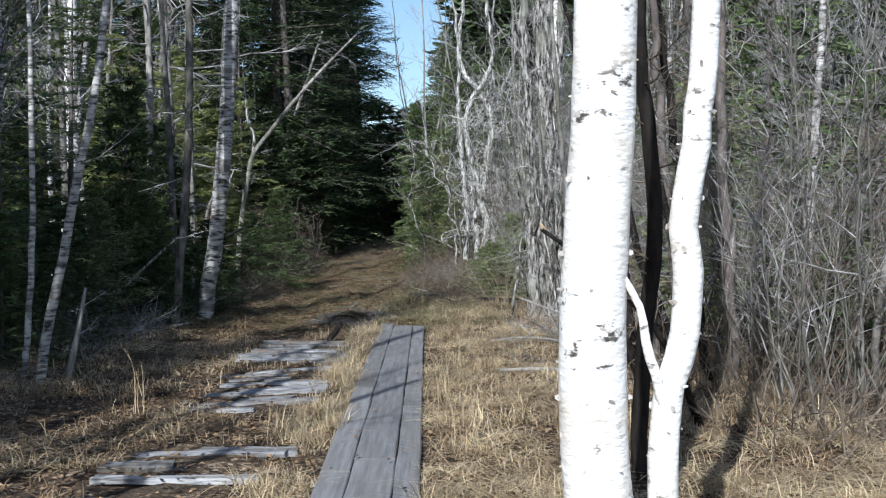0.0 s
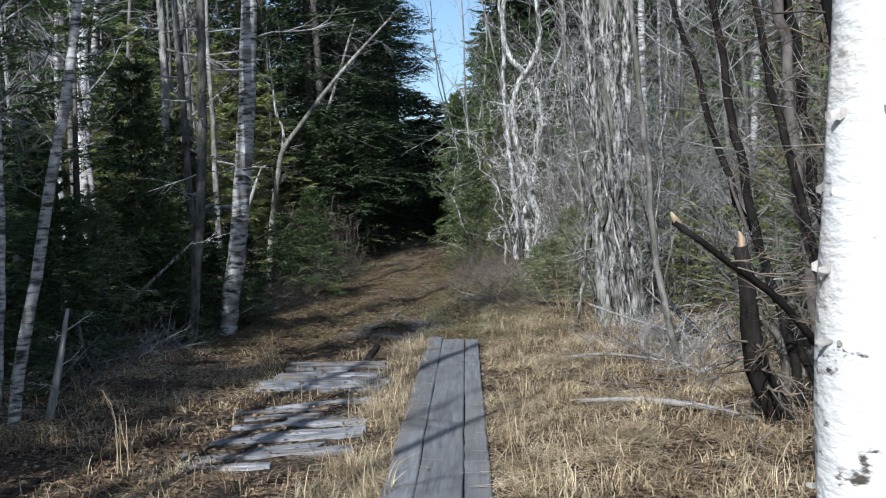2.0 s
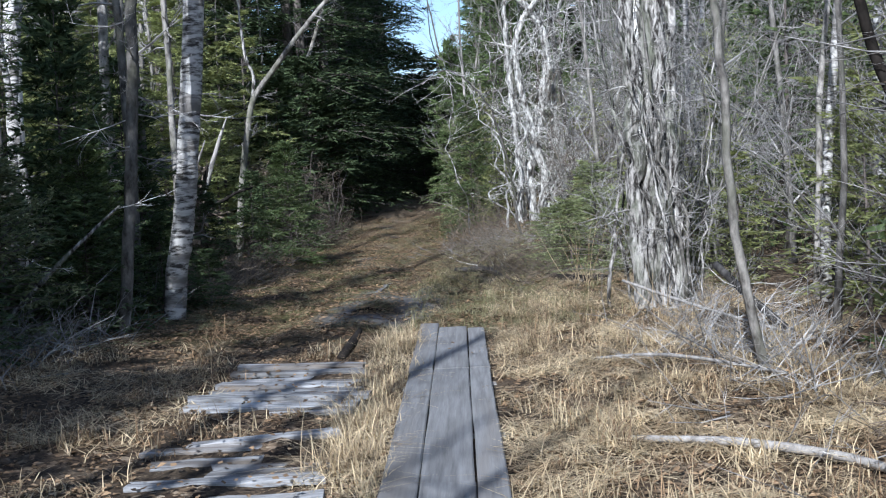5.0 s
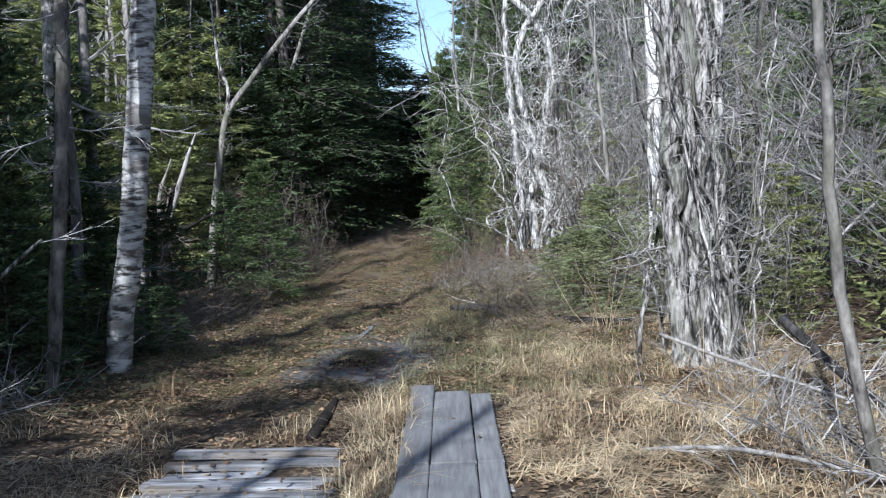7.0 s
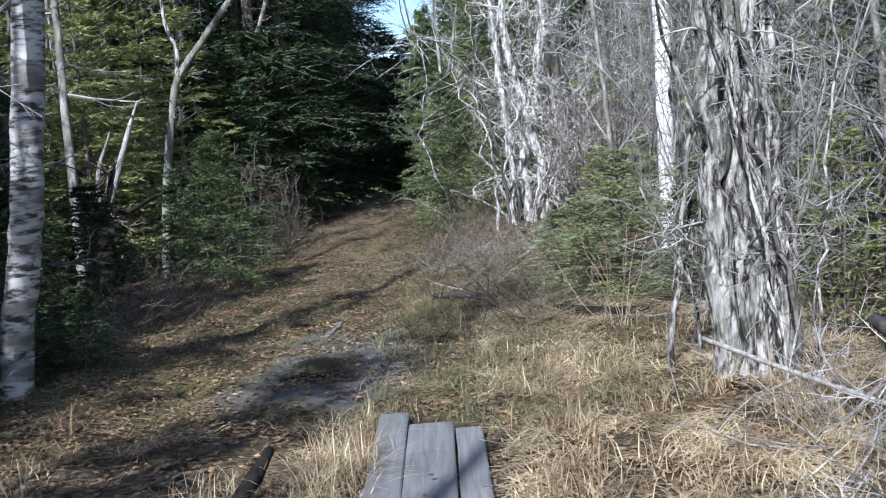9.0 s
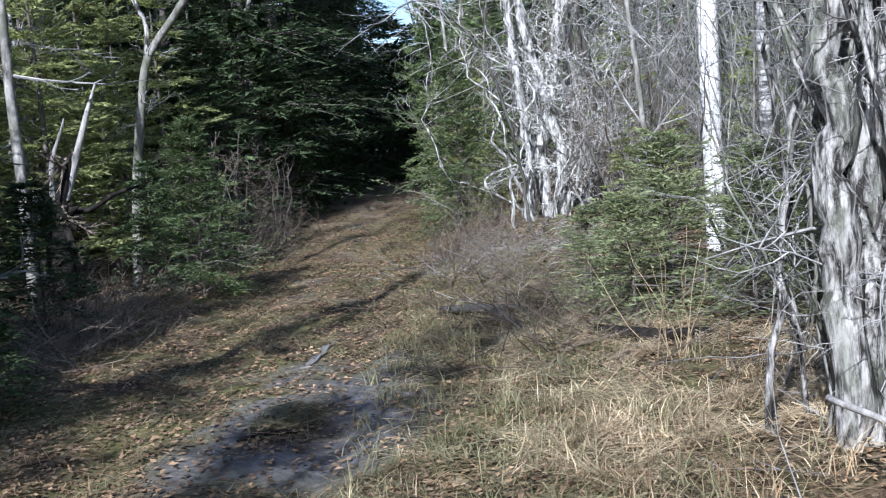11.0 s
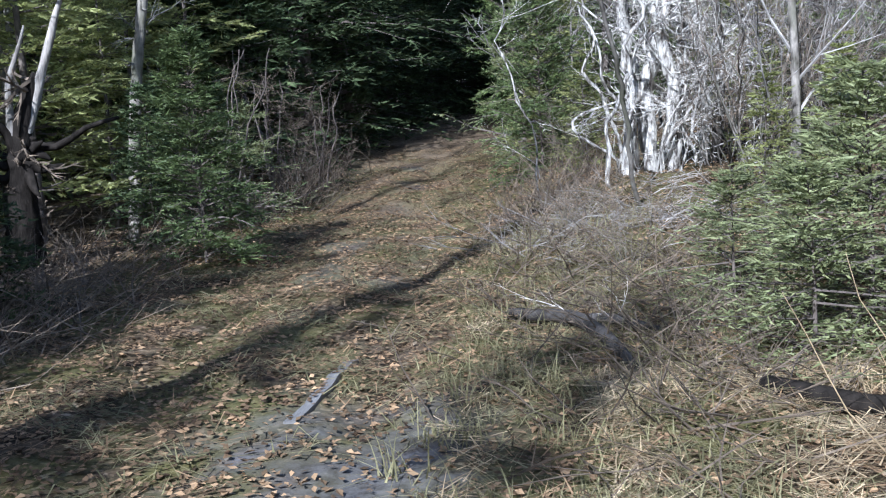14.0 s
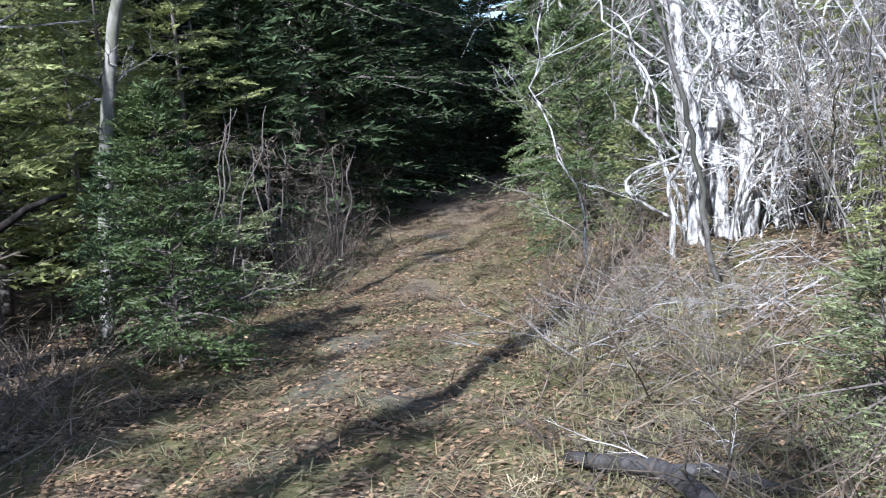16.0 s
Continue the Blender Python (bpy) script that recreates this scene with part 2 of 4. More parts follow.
def bend(rng, p, d, length, segs, wob=0.15, up=0.0):
    """A wandering line from p along d; up pulls it towards the sky."""
    pts, d = [p.copy()], d.normalized()
    for _ in range(segs):
        d = (d + Vector((rng.gauss(0, wob), rng.gauss(0, wob), rng.gauss(0, wob) + up))).normalized()
        pts.append(pts[-1] + d * (length / segs))
    return pts


def taper(r0, r1, n):
    return [r0 + (r1 - r0) * i / (n - 1) for i in range(n)]


def along(pts, f):
    """The point and direction at the fraction f of a line."""
    k = min(int(f * (len(pts) - 1)), len(pts) - 2)
    g = f * (len(pts) - 1) - k
    return pts[k].lerp(pts[k + 1], g), (pts[k + 1] - pts[k]).normalized()


def sprig(B, rng, p, d, length, r, level, spread=0.8, up=0.08, kids=(4, 4)):
    """A bare branch with side twigs."""
    if not level:
        B.spike(p, d.normalized(), length, r)
        return
    segs = 3 if level > 1 else 2
    pts = bend(rng, p, d, length, segs, 0.16, up)
    B.sweep(pts, taper(r, r * 0.3, segs + 1), 4 if level > 1 else 3)
    if level:
        for _ in range(kids[0] if level > 1 else kids[1]):
            q, t = along(pts, rng.uniform(0.2, 1.0))
            side = Vector((rng.gauss(0, 1), rng.gauss(0, 1), rng.gauss(0, 0.7))).normalized()
            sprig(B, rng, q, t + side * spread, length * rng.uniform(0.3, 0.6), r * 0.5, level - 1, spread, up, kids)


def H(x, y):
    """Height of the ground."""
    z = float(np.interp(y, (-10, 7, 15, 27, 31, 34, 50, 70, 160), (-0.05, -0.05, -0.10, -0.12, 0.05, 0.18, 0.45, 0.65, 1.2)))
    off = x - trail(y)
    rut = math.exp(-((abs(off) - 0.62) / 0.22) ** 2)
    z -= 0.085 * rut * (0.6 + 0.4 * math.sin(y * 1.7)) * (1 if y > 14 else 0.6)
    verge = min(max((abs(off) - 1.3) / 2.5, 0), 1)
    z += 0.10 * verge * (1 if off < 0 else 0.5) * (1 if abs(x + 0.45) > 0.6 or y > 15 else 0.2)
    z += 0.42 * min(max((x + 0.9) / 1.4, 0), 1) * min(max((y - 20.5) / 4.5, 0), 1)
    rough = noise.noise(Vector((x * 0.9, y * 0.9, 3))) * 0.05 + noise.noise(Vector((x * 3.1, y * 3.1, 7))) * 0.03 + noise.noise(Vector((x * 5.1, y * 5.1, 17))) * 0.03
    return z + rough * (0.25 if -0.95 < x < 0.05 and y < 15.2 else 1.0)


def trail(y):
    """Middle of the wheel track."""
    return float(np.interp(y, (0, 13, 20, 27, 33, 50, 80), (-1.7, -1.7, -1.9, -2.5, -2.75, -2.8, -2.4)))


def at(x, y, turn=0.0, s=1.0, sz=None, sink=0.03):
    return pose(x, y, H(x, y) - sink, 0, 0, turn) @ Matrix.Diagonal((s, s, sz or s, 1))


# ---- ground ----
def lines(lo, hi, step, reach, grow=1.28):
    mid = list(np.arange(lo, hi + step / 2, step))
    out, d, a = [], step, lo
    while a > -reach:
        d *= grow
        a -= d
        out.append(a)
    tail, d, a = [], step, hi
    while a < reach:
        d *= grow
        a += d
        tail.append(a)
    return out[::-1] + mid + tail


gx, gy = lines(-6.5, 4.0, 0.14, 900), lines(2.5, 42.0, 0.14, 900)
gv = [(x, y, H(x, y)) for y in gy for x in gx]
w = len(gx)
gf = [(j * w + i, j * w + i + 1, (j + 1) * w + i + 1, (j + 1) * w + i) for j in range(len(gy) - 1) for i in range(w - 1)]
gm = bpy.data.meshes.new("ground")
gm.from_pydata(gv, [], gf)
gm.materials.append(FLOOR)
gm.polygons.foreach_set("use_smooth", [True] * len(gm.polygons))


def soft(v, a, b):
    t = min(max((v - a) / (b - a), 0), 1)
    return t * t * (3 - 2 * t)


def mud_at(x, y):
    k = noise.noise(Vector((x * 1.6, y * 1.1, 20))) * 0.5 + 0.5
    wet = soft(y, 15.2, 16.2) * (1 - soft(y, 18.0, 19.5)) * (1 - soft(abs(x + 1.35), 0.45, 0.95))
    lane = 0.35 * soft(y, 19, 22) * (1 - soft(abs(x - trail(y)), 0.3, 1.1))
    return min(1, 0.9 * wet * soft(k + 0.35 * noise.noise(Vector((x * 6, y * 4, 21))), 0.3, 0.6) + lane * soft(k, 0.45, 0.7))


def moss_at(x, y):
    k = noise.noise(Vector((x * 1.9, y * 1.5, 40))) * 0.35 + noise.noise(Vector((x * 6, y * 5, 44))) * 0.2 + 0.5
    near = soft(y, 13, 17) * (1 - soft(y, 30, 36))
    return near * soft(k, 0.36, 0.6) * (1 - soft(abs(x + 1.5), 2.2, 3.4)) * 0.7


# mask of the sunlight painted into the far track's colour
def sun_patch_at(x, y):
    k = noise.noise(Vector((x * 2.2, y * 1.2, 60))) * 0.5 + 0.5
    return (0.12 + 0.5 * soft(y, 23, 28)) * soft(y, 18, 22) * (1 - soft(abs(x - trail(y) - 0.1), 0.5, 1.3)) * soft(k, 0.3, 0.62)


for name, rule in (("mud", mud_at), ("moss", moss_at), ("sun_patch", sun_patch_at)):
    layer = gm.attributes.new(name, "FLOAT", "POINT")
    layer.data.foreach_set("value", [rule(x, y) if -6 < x < 4 and 4 < y < 45 else 0.0 for x, y, _ in gv])
ground = tagged(new("ground", gm), "forest floor of brown dead leaves, soil, mud and moss", "ground", kind="structure")


# ---- trees ----
def bare_tree(name, label, seed, height, r, bark=None, twig=None, lean=(0, 0), first=0.3, limbs=22, reach=0.2, sides=7, group="bare trees of the wood", m=None, dead=False, wob=0.035):
    rng = random.Random(seed)
    tree = thing(name, label, "tree", m, group)
    segs = 14
    pts = [Vector((0, 0, -0.1))]
    d = Vector((lean[0], lean[1], 1)).normalized()
    for _ in range(segs):
        d = (d + Vector((rng.gauss(0, wob), rng.gauss(0, wob), 0.03))).normalized()
        pts.append(pts[-1] + d * height / segs)
    trunk = Build()
    trunk.sweep(pts, [r * (1.25 if i == 0 else 1) * (1 - 0.85 * i / segs) for i in range(segs + 1)], sides, 0.06, rng)
    part("trunk", trunk, bark or ASPEN, tree, smooth=True)
    crown = Build()
    for _ in range(limbs):
        f = first + (1 - first) * rng.random() ** 0.9
        q, t = along(pts, min(f, 0.98))
        a = rng.uniform(0, 2 * math.pi)
        rise = rng.uniform(-0.5, 0.4) if dead else rng.uniform(0.35, 1.1)
        sprig(crown, rng, q, Vector((math.cos(a), math.sin(a), rise)), height * reach * rng.uniform(0.5, 1.1) * (1.15 - 0.7 * f), r * 0.28 * (1.2 - f), 2, 0.75, 0.02 if dead else 0.07)
    part("crown", crown, twig or TWIG, tree, kind="stuff")
    return tree


def shrub(name, label, seed, stems, height, r, bark=None, twig=None, spread=0.35, kids=5, sub=3, base=0.3, curl=0.1, group="alder thicket", m=None):
    """A many-stemmed bush of bare wood."""
    rng = random.Random(seed)
    bush = thing(name, label, "shrub", m, group)
    fine = Build()
    for _ in range(stems):
        wood = Build()
        a, q = rng.uniform(0, 2 * math.pi), base * rng.random() ** 0.5
        p = Vector((q * math.cos(a), q * math.sin(a), -0.05))
        b = rng.gauss(a, 0.7)
        d = Vector((math.cos(b) * spread * rng.random(), math.sin(b) * spread * rng.random(), 1))
        L = height * rng.uniform(0.45, 1.0)
        pts = bend(rng, p, d, L, 9, curl, 0.03)
        rr = r * rng.uniform(0.4, 1.15)
        wood.sweep(pts, taper(rr, rr * 0.25, 10), 5)
        for _ in range(kids):
            p2, t = along(pts, rng.uniform(0.2, 1.0))
            side = Vector((rng.gauss(0, 1), rng.gauss(0, 1), rng.gauss(0.2, 0.6))).normalized()
            sprig(fine, rng, p2, t * 0.6 + side, L * rng.uniform(0.1, 0.28), max(rr * 0.32, 0.0025), 1, 0.9, 0.03, (0, sub))
        part("stem", wood, bark or ASPEN, bush, smooth=True)
    part("crown", fine, twig or TWIG, bush, kind="stuff")
    return bush


def conifer(name, label, seed, height, width, whorls, boughs, needle, size, mat=None, bare=0.05, droop=0.25, twigs=9, per=5, ragged=0.25, r=None, group="conifers of the wood", m=None, tumble=0.9):
    """A fir or spruce: stem, and boughs that carry flat needle sprays."""
    rng = random.Random(seed)
    tree = thing(name, label, "conifer tree", m, group)
    stem = Build()
    pts = bend(rng, Vector((0, 0, -0.1)), Vector((0, 0, 1)), height + 0.1, 10, 0.015, 0.02)
    stem.sweep(pts, taper(r or height * 0.011, 0.004, 11), 6)
    part("trunk", stem, SPRUCE_BARK, tree, smooth=True)
    wood, green = Build(), Build()
    for i in range(whorls):
        f = bare + (1 - bare) * (i + rng.uniform(0, 0.8)) / whorls
        reach = width * ((1 - f) ** 0.75 * 0.96 + 0.04) * min(1, 0.75 + (f - bare) * 4)
        a0 = rng.uniform(0, 6.28)
        for k in range(boughs):
            if rng.random() < ragged * 0.5:
                continue
            q, _ = along(pts, min(f + rng.uniform(-0.5, 0.5) / whorls, 0.99))
            a = a0 + 2 * math.pi * k / boughs + rng.gauss(0, 0.25)
            L = reach * rng.uniform(1 - ragged, 1 + ragged)
            d = Vector((math.cos(a), math.sin(a), rng.uniform(-0.15, 0.3) + 0.5 * f))
            spine = bend(rng, q, d, L, 3, 0.1, -droop * 0.33)
            if size < 0.3:
                wood.sweep(spine[::3] if size > 0.1 else spine, taper(0.004 + L * 0.008, 0.002, 2 if size > 0.1 else 4), 3)
            for j in range(twigs):
                g = 0.15 + 0.85 * (j + rng.random()) / twigs
                p, t = along(spine, min(g, 0.999))
                side = t.cross(Vector((0, 0, 1))).normalized() * (1 if j % 2 else -1)
                td = (t * 0.75 + side * rng.uniform(0.6, 1.1) + Vector((0, 0, rng.gauss(-0.12, 0.15)))).normalized()
                tl = L * 0.42 * (1.1 - 0.75 * g) + size
                flat = td.cross(Vector((rng.gauss(0, 0.3), rng.gauss(0, 0.3), 1))).normalized()
                for s in range(per):
                    h = (s + rng.random()) / per
                    nd = (td + flat * rng.choice((-1, 1)) * rng.uniform(0.4, 1.1) + Vector((0, 0, rng.gauss(0.1, 0.25)))).normalized()
                    wide = nd.cross(Vector((rng.gauss(0, tumble), rng.gauss(0, tumble), 1))).normalized()
                    green.blade(p + td * (tl * h), nd, size * rng.uniform(0.7, 1.3), needle, wide)
    if wood.v:
        part("branchwood", wood, SPRUCE_BARK, tree, kind="stuff")
    part("crown", green, mat or NEEDLE, tree, kind="stuff")
    return tree


def scatter(kinds, spots, seed, low=0.8, high=1.2):
    """Places the first of each kind, then copies of it."""
    rng = random.Random(seed)
    used = set()
    for i, (x, y) in enumerate(spots):
        k = kinds[rng.randrange(len(kinds))] if i >= len(kinds) else kinds[i]
        m = at(x, y, rng.uniform(0, 360), rng.uniform(low, high), rng.uniform(low, high))
        if k.name not in used:
            used.add(k.name)
            k.matrix_basis = m
        else:
            copy_thing(k, m)


def spots(seed, count, x0, x1, y0, y1, gap, keep=None):
    rng, out = random.Random(seed), []
    for _ in range(count * 30):
        x, y = rng.uniform(x0, x1), rng.uniform(y0, y1)
        if (keep is None or keep(x, y)) and all((x - a) ** 2 + (y - b) ** 2 > gap * gap for a, b in out):
            out.append((x, y))
            if len(out) == count:
                break
    return out


def in_gap(x, y):
    """A thin lane through the thicket in which white birches show."""
    return 18.5 < y < 26 and abs(x + 0.37 - (y - 11) * 0.25) < 0.38


def left_edge(y):
    return float(np.interp(y, (-10, 5, 9, 15, 20, 24, 28, 34, 60), (-4.6, -4.3, -4.0, -3.9, -3.9, -4.1, -4.2, -4.2, -4.4)))


def right_edge(y):
    return float(np.interp(y, (-10, 5, 9, 15, 19, 24, 30, 36, 60), (2.6, 2.3, 2.0, 1.7, 1.6, 1.0, 0.2, -0.5, -0.9)))


# left wood
aspens = [bare_tree("aspen", "slim grey-barked leafless tree in the wood", 11 + k, h, r, ASPEN, TWIG, (dx, dy), 0.06, 23, 0.085, dead=True)
          for k, (h, r, dx, dy) in enumerate(((10, 0.055, 0.03, 0), (11, 0.07, -0.02, 0.02), (8, 0.04, 0.05, 0.0), (7, 0.03, -0.06, 0.03), (5.5, 0.024, 0.08, 0)))]
# second batch is added out of view to shade the left foreground
scatter(aspens, spots(1, 92, -15, -4, 9.5, 48, 0.65, lambda x, y: x < left_edge(y) - 0.1 and not (x > -6.2 and 17.5 < y < 28.5)) + spots(21, 22, -13, -4.4, -9, 8.5, 1.1), 5)
birches = [bare_tree("birch", "slender white-barked birch among darker trees", 31 + k, h, r, BIRCH_SHADED, TWIG, (dx, 0), 0.25, 20, 0.14)
           for k, (h, r, dx) in enumerate(((12, 0.08, 0.02), (11, 0.065, -0.03)))]
scatter(birches, [(-6.9, 20.2), (-6.3, 19.4), (-7.4, 20.6), (-9.3, 23.0), (-8.2, 17.5), (-5.9, 14.0), (-10.8, 27.0), (-6.6, 26.5), (-12, 25), (-5.2, 12.2), (-3.2, 2.0), (-5.3, 1.2)], 6, 0.9, 1.1)
firs = [conifer("fir", "green fir with flat boughs and dead lower twigs", 51 + k, h, w_, 17 if mt is NEEDLE_SUNLIT else 22, 5, 0.036, 0.12, mt, 0.14 if mt is NEEDLE_SUNLIT else 0.03, 0.15 if mt is NEEDLE_SUNLIT else 0.3, 12, 9, 0.45, tumble=2.0 if mt is NEEDLE_SUNLIT else 0.9)
        for k, (h, w_, mt) in enumerate(((7.5, 1.5, NEEDLE), (6.0, 1.35, NEEDLE_SUNLIT), (9.0, 1.6, NEEDLE), (3.5, 1.0, NEEDLE)))]
scatter(firs, [(-8.5, 28.5), (-7.0, 29.5), (-9.9, 27.5), (-10.5, 29)] + spots(2, 26, -14, -4, 29, 46, 1.1, lambda x, y: x < left_edge(y) - 1.6) + spots(25, 9, -15, -10.5, 13, 28, 1.6), 7)
# last two tall firs are added at the view's edge to shade the verge
for x, y, s, k in ((-5.4, 29.4, 0.9, 1), (-6.5, 29.0, 1.1, 1), (-5.7, 24.8, 0.9, 1), (-6.4, 26.3, 1.0, 1), (-5.4, 27.0, 0.75, 1), (-7.4, 24.6, 1.0, 1), (-6.6, 23.4, 0.85, 1), (-5.3, 25.9, 0.6, 1), (-8.8, 25.0, 1.0, 1), (-8.2, 23.0, 0.8, 1), (-5.3, 21.6, 0.4, 3), (-6.9, 20.4, 0.6, 3), (-5.6, 19.6, 0.5, 3), (-5.2, 17.8, 0.65, 3),
                   (-6.2, 17.0, 0.9, 3), (-5.1, 15.6, 0.6, 3), (-6.5, 14.6, 0.9, 3), (-5.6, 13.2, 0.7, 3), (-4.9, 12.0, 0.55, 3), (-7.6, 18.4, 0.8, 3), (-8.6, 16.0, 1.2, 3), (-6.6, 12.0, 0.9, 3), (-6.2, 12.6, 1.0, 2), (-6.1, 14.8, 0.95, 2)):
    copy_thing(firs[k], at(x, y, x * 100, s))
for x, y, k in ((-5.2, 22.6, 0), (-5.05, 19.1, 1), (-4.75, 19.7, 1), (-4.45, 17.9, 0)):
    copy_thing(aspens[k], at(x, y, x * 80, 1.1))
spruces = [conifer("spruce", "tall dark spruce with dense drooping boughs", 61 + k, h, w_, 30, 6, 0.045, 0.15, NEEDLE_DARK, 0.07, 0.5, 12, 7, 0.35)
           for k, (h, w_) in enumerate(((15, 2.3), (12, 2.0)))]
scatter(spruces, [(-8.8, 31.4), (-5.9, 32.5), (-5.3, 34.5), (-5.5, 37.2), (-5.2, 40.0), (-5.4, 43.0), (-5.0, 46.5), (-5.2, 50), (-7.6, 30), (-7.6, 35.5),
                  (-7.4, 40), (-9.5, 33), (-9.6, 38), (-7, 46), (-5.0, 54), (-5.0, 58.5), (-8, 52), (-11.5, 30), (-12, 36), (-4.8, 63)], 8, 0.95, 1.15)
for x, y, s in ((-4.5, 33.2, 1.0), (-4.3, 36.2, 1.05), (-4.3, 39.3, 1.0), (-4.3, 42.6, 1.1), (-4.2, 46.6, 1.1), (-4.2, 51, 1.15), (-4.2, 56, 1.2), (-4.4, 61.5, 1.3)):
    copy_thing(spruces[0], at(x, y, x * 90, s))
low = conifer("low_spruce", "low dark spruce filling the wood's edge", 66, 3.4, 1.25, 18, 6, 0.05, 0.16, NEEDLE_DARK, 0.0, 0.3, 10, 5)
# added across the track's end to make the tunnel dark
for x, y, s in ((-3.5, 47.0, 1.2), (-2.3, 49.2, 1.3), (-1.2, 47.6, 1.2), (-2.9, 52.0, 1.4), (-1.6, 54.0, 1.4), (-0.4, 50.0, 1.3)):
    copy_thing(low, at(x, y, x * 70, s))
for x, y, s, h in ((-4.9, 16.9, 0.7, 1.1), (-5.0, 19.4, 0.7, 0.95), (-4.5, 18.4, 0.55, 0.5), (-3.95, 17.2, 0.4, 0.33), (-4.2, 15.5, 0.5, 0.42), (-4.4, 20.8, 0.5, 0.45), (-3.5, 17.6, 0.28, 0.22), (-4.6, 13.2, 0.55, 0.5), (-4.4, 24.6, 0.45, 0.5), (-4.3, 11.4, 0.4, 0.3)):
    copy_thing(low, at(x, y, x * 70 + y * 31, s, h))
scatter([low], [(-4.9, 30.5), (-4.6, 32.8), (-4.7, 35.5), (-4.5, 38.5), (-4.5, 41.5), (-4.4, 45), (-10.4, 26.4), (-6.2, 31.6), (-6.6, 33.8), (-9.4, 25.5), (-9, 20.5), (-7.5, 15.5), (-9.5, 14), (-4.4, 49), (-4.2, 54)], 13, 0.9, 1.2)

# right wood
alders = [shrub("alder", "leafless grey alder thicket with many thin stems", 71 + k, n_, h, r, ASPEN, tw, sp, 15, 5, 0.45, 0.15)
          for k, (n_, h, r, sp, tw) in enumerate(((17, 4.4, 0.015, 0.55, TWIG), (19, 3.2, 0.012, 0.75, TWIG_BROWN), (14, 5.8, 0.02, 0.45, TWIG)))]
scatter(alders, spots(3, 78, -0.9, 13, 9.5, 46, 0.85, lambda x, y: x > right_edge(y) + 0.5 and not in_gap(x, y)) + spots(23, 12, 2.6, 7, 7.5, 10, 0.8), 9)
for x, y, s in ((-4.2, 27.0, 0.4), (-3.9, 28.8, 0.42), (-4.0, 30.4, 0.45), (-4.0, 32.2, 0.45), (-4.4, 25.8, 0.35), (0.0, 27.6, 0.4), (0.2, 21.6, 0.28), (-0.1, 23.3, 0.3)):
    copy_thing(alders[1], at(x, y, x * 110 + y * 40, s))
poles = [bare_tree("sapling", "thin grey leafless sapling in the thicket", 81 + k, h, r, ASPEN, TWIG, (dx, 0), 0.06, 26, 0.17, wob=0.06)
         for k, (h, r, dx) in enumerate(((9, 0.04, 0.02), (7.5, 0.03, -0.05), (10, 0.055, 0.0), (5, 0.02, 0.08)))]
scatter(poles, spots(4, 95, -0.5, 14, 11, 52, 0.75, lambda x, y: x > right_edge(y) + 0.5 and not in_gap(x, y)) + spots(24, 14, 3.0, 8, 8, 12, 0.7) + [(-0.3, 33), (-0.6, 37), (-0.8, 41), (-0.7, 45), (-0.9, 50), (0.1, 31), (-0.9, 55)] + spots(26, 32, 0.3, 10, 27, 50, 0.8), 10)
back = [conifer("young_fir", "green young fir standing in the thicket", 91 + k, h, w_, 18, 5, 0.038, 0.13, mt, 0.03, 0.25, 9, 4, 0.5, tumble=1.6)
        for k, (h, w_, mt) in enumerate(((4.2, 1.1, NEEDLE), (3.2, 1.0, NEEDLE_SUNLIT)))]
scatter(back, [(0.4, 34), (0.1, 39), (0.0, 44), (0.1, 49), (3.4, 11.4), (4.6, 13.2), (4.2, 10.4), (5.4, 11.6), (6.2, 13.4), (3.9, 16.0), (3.9, 19.5)] + spots(5, 34, -0.4, 14, 15, 50, 1.5, lambda x, y: x > right_edge(y) + 1.2 and not in_gap(x, y)), 11, 0.8, 1.35)
for x, y, s in ((1.5, 23.2, 0.35), (2.15, 23.4, 0.4), (3.0, 22.9, 0.6), (3.4, 21.0, 0.6), (1.9, 26.6, 0.75), (0.2, 27.2, 0.4), (-0.2, 29.6, 0.6), (0.1, 31.6, 0.75), (2.6, 17.0, 0.45), (3.2, 14.6, 0.6)):
    copy_thing(back[1], at(x, y, x * 90, s))
for x, y, s in ((0.9, 34, 0.8), (0.7, 38, 0.95), (0.6, 42, 1.05), (0.5, 47, 1.15), (0.4, 53, 1.2), (0.3, 58, 1.35), (1.6, 36, 0.9)):
    copy_thing(firs[2], at(x, y, x * 50, s))
for x, y, s in ((2.97, 15.1, 0.9), (4.25, 17.2, 1.2), (4.05, 26.2, 1.4), (6.2, 19, 1.0), (5.6, 15.5, 0.9), (7.5, 22, 1.1), (3.4, 10.2, 0.8)):
    copy_thing(birches[1], at(x, y, x * 70, s, 1.0))

# wood beyond the end of the track and on both sides
far_and_shade_tree = conifer("far_spruce", "dark conifer closing off the wood, near unseen copies added for shade", 68, 13, 2.4, 20, 5, 0.26, 0.55, NEEDLE_DARK, 0.0, 0.4, 6, 3, group="distant conifers", m=at(-14, 50))
rng = random.Random(77)
far = [(rng.uniform(-36, 36), rng.uniform(64, 92)) for _ in range(80)] + [(s * rng.uniform(12, 30) - 1, rng.uniform(14, 62)) for s in (-1, 1) for _ in range(38)]
far += spots(27, 30, 2, 16, 42, 63, 1.6)
far += [(-3.2, 66), (-1.6, 67.5), (-2.4, 71), (-0.3, 66.5), (0.8, 68)]
for x, y in far:
    tall = 0.58 if abs(x + 2.3) < 4 else rng.uniform(0.9, 1.3)
    copy_thing(far_and_shade_tree, at(x, y, rng.uniform(0, 360), 1.1 * max(tall, 0.8), tall))

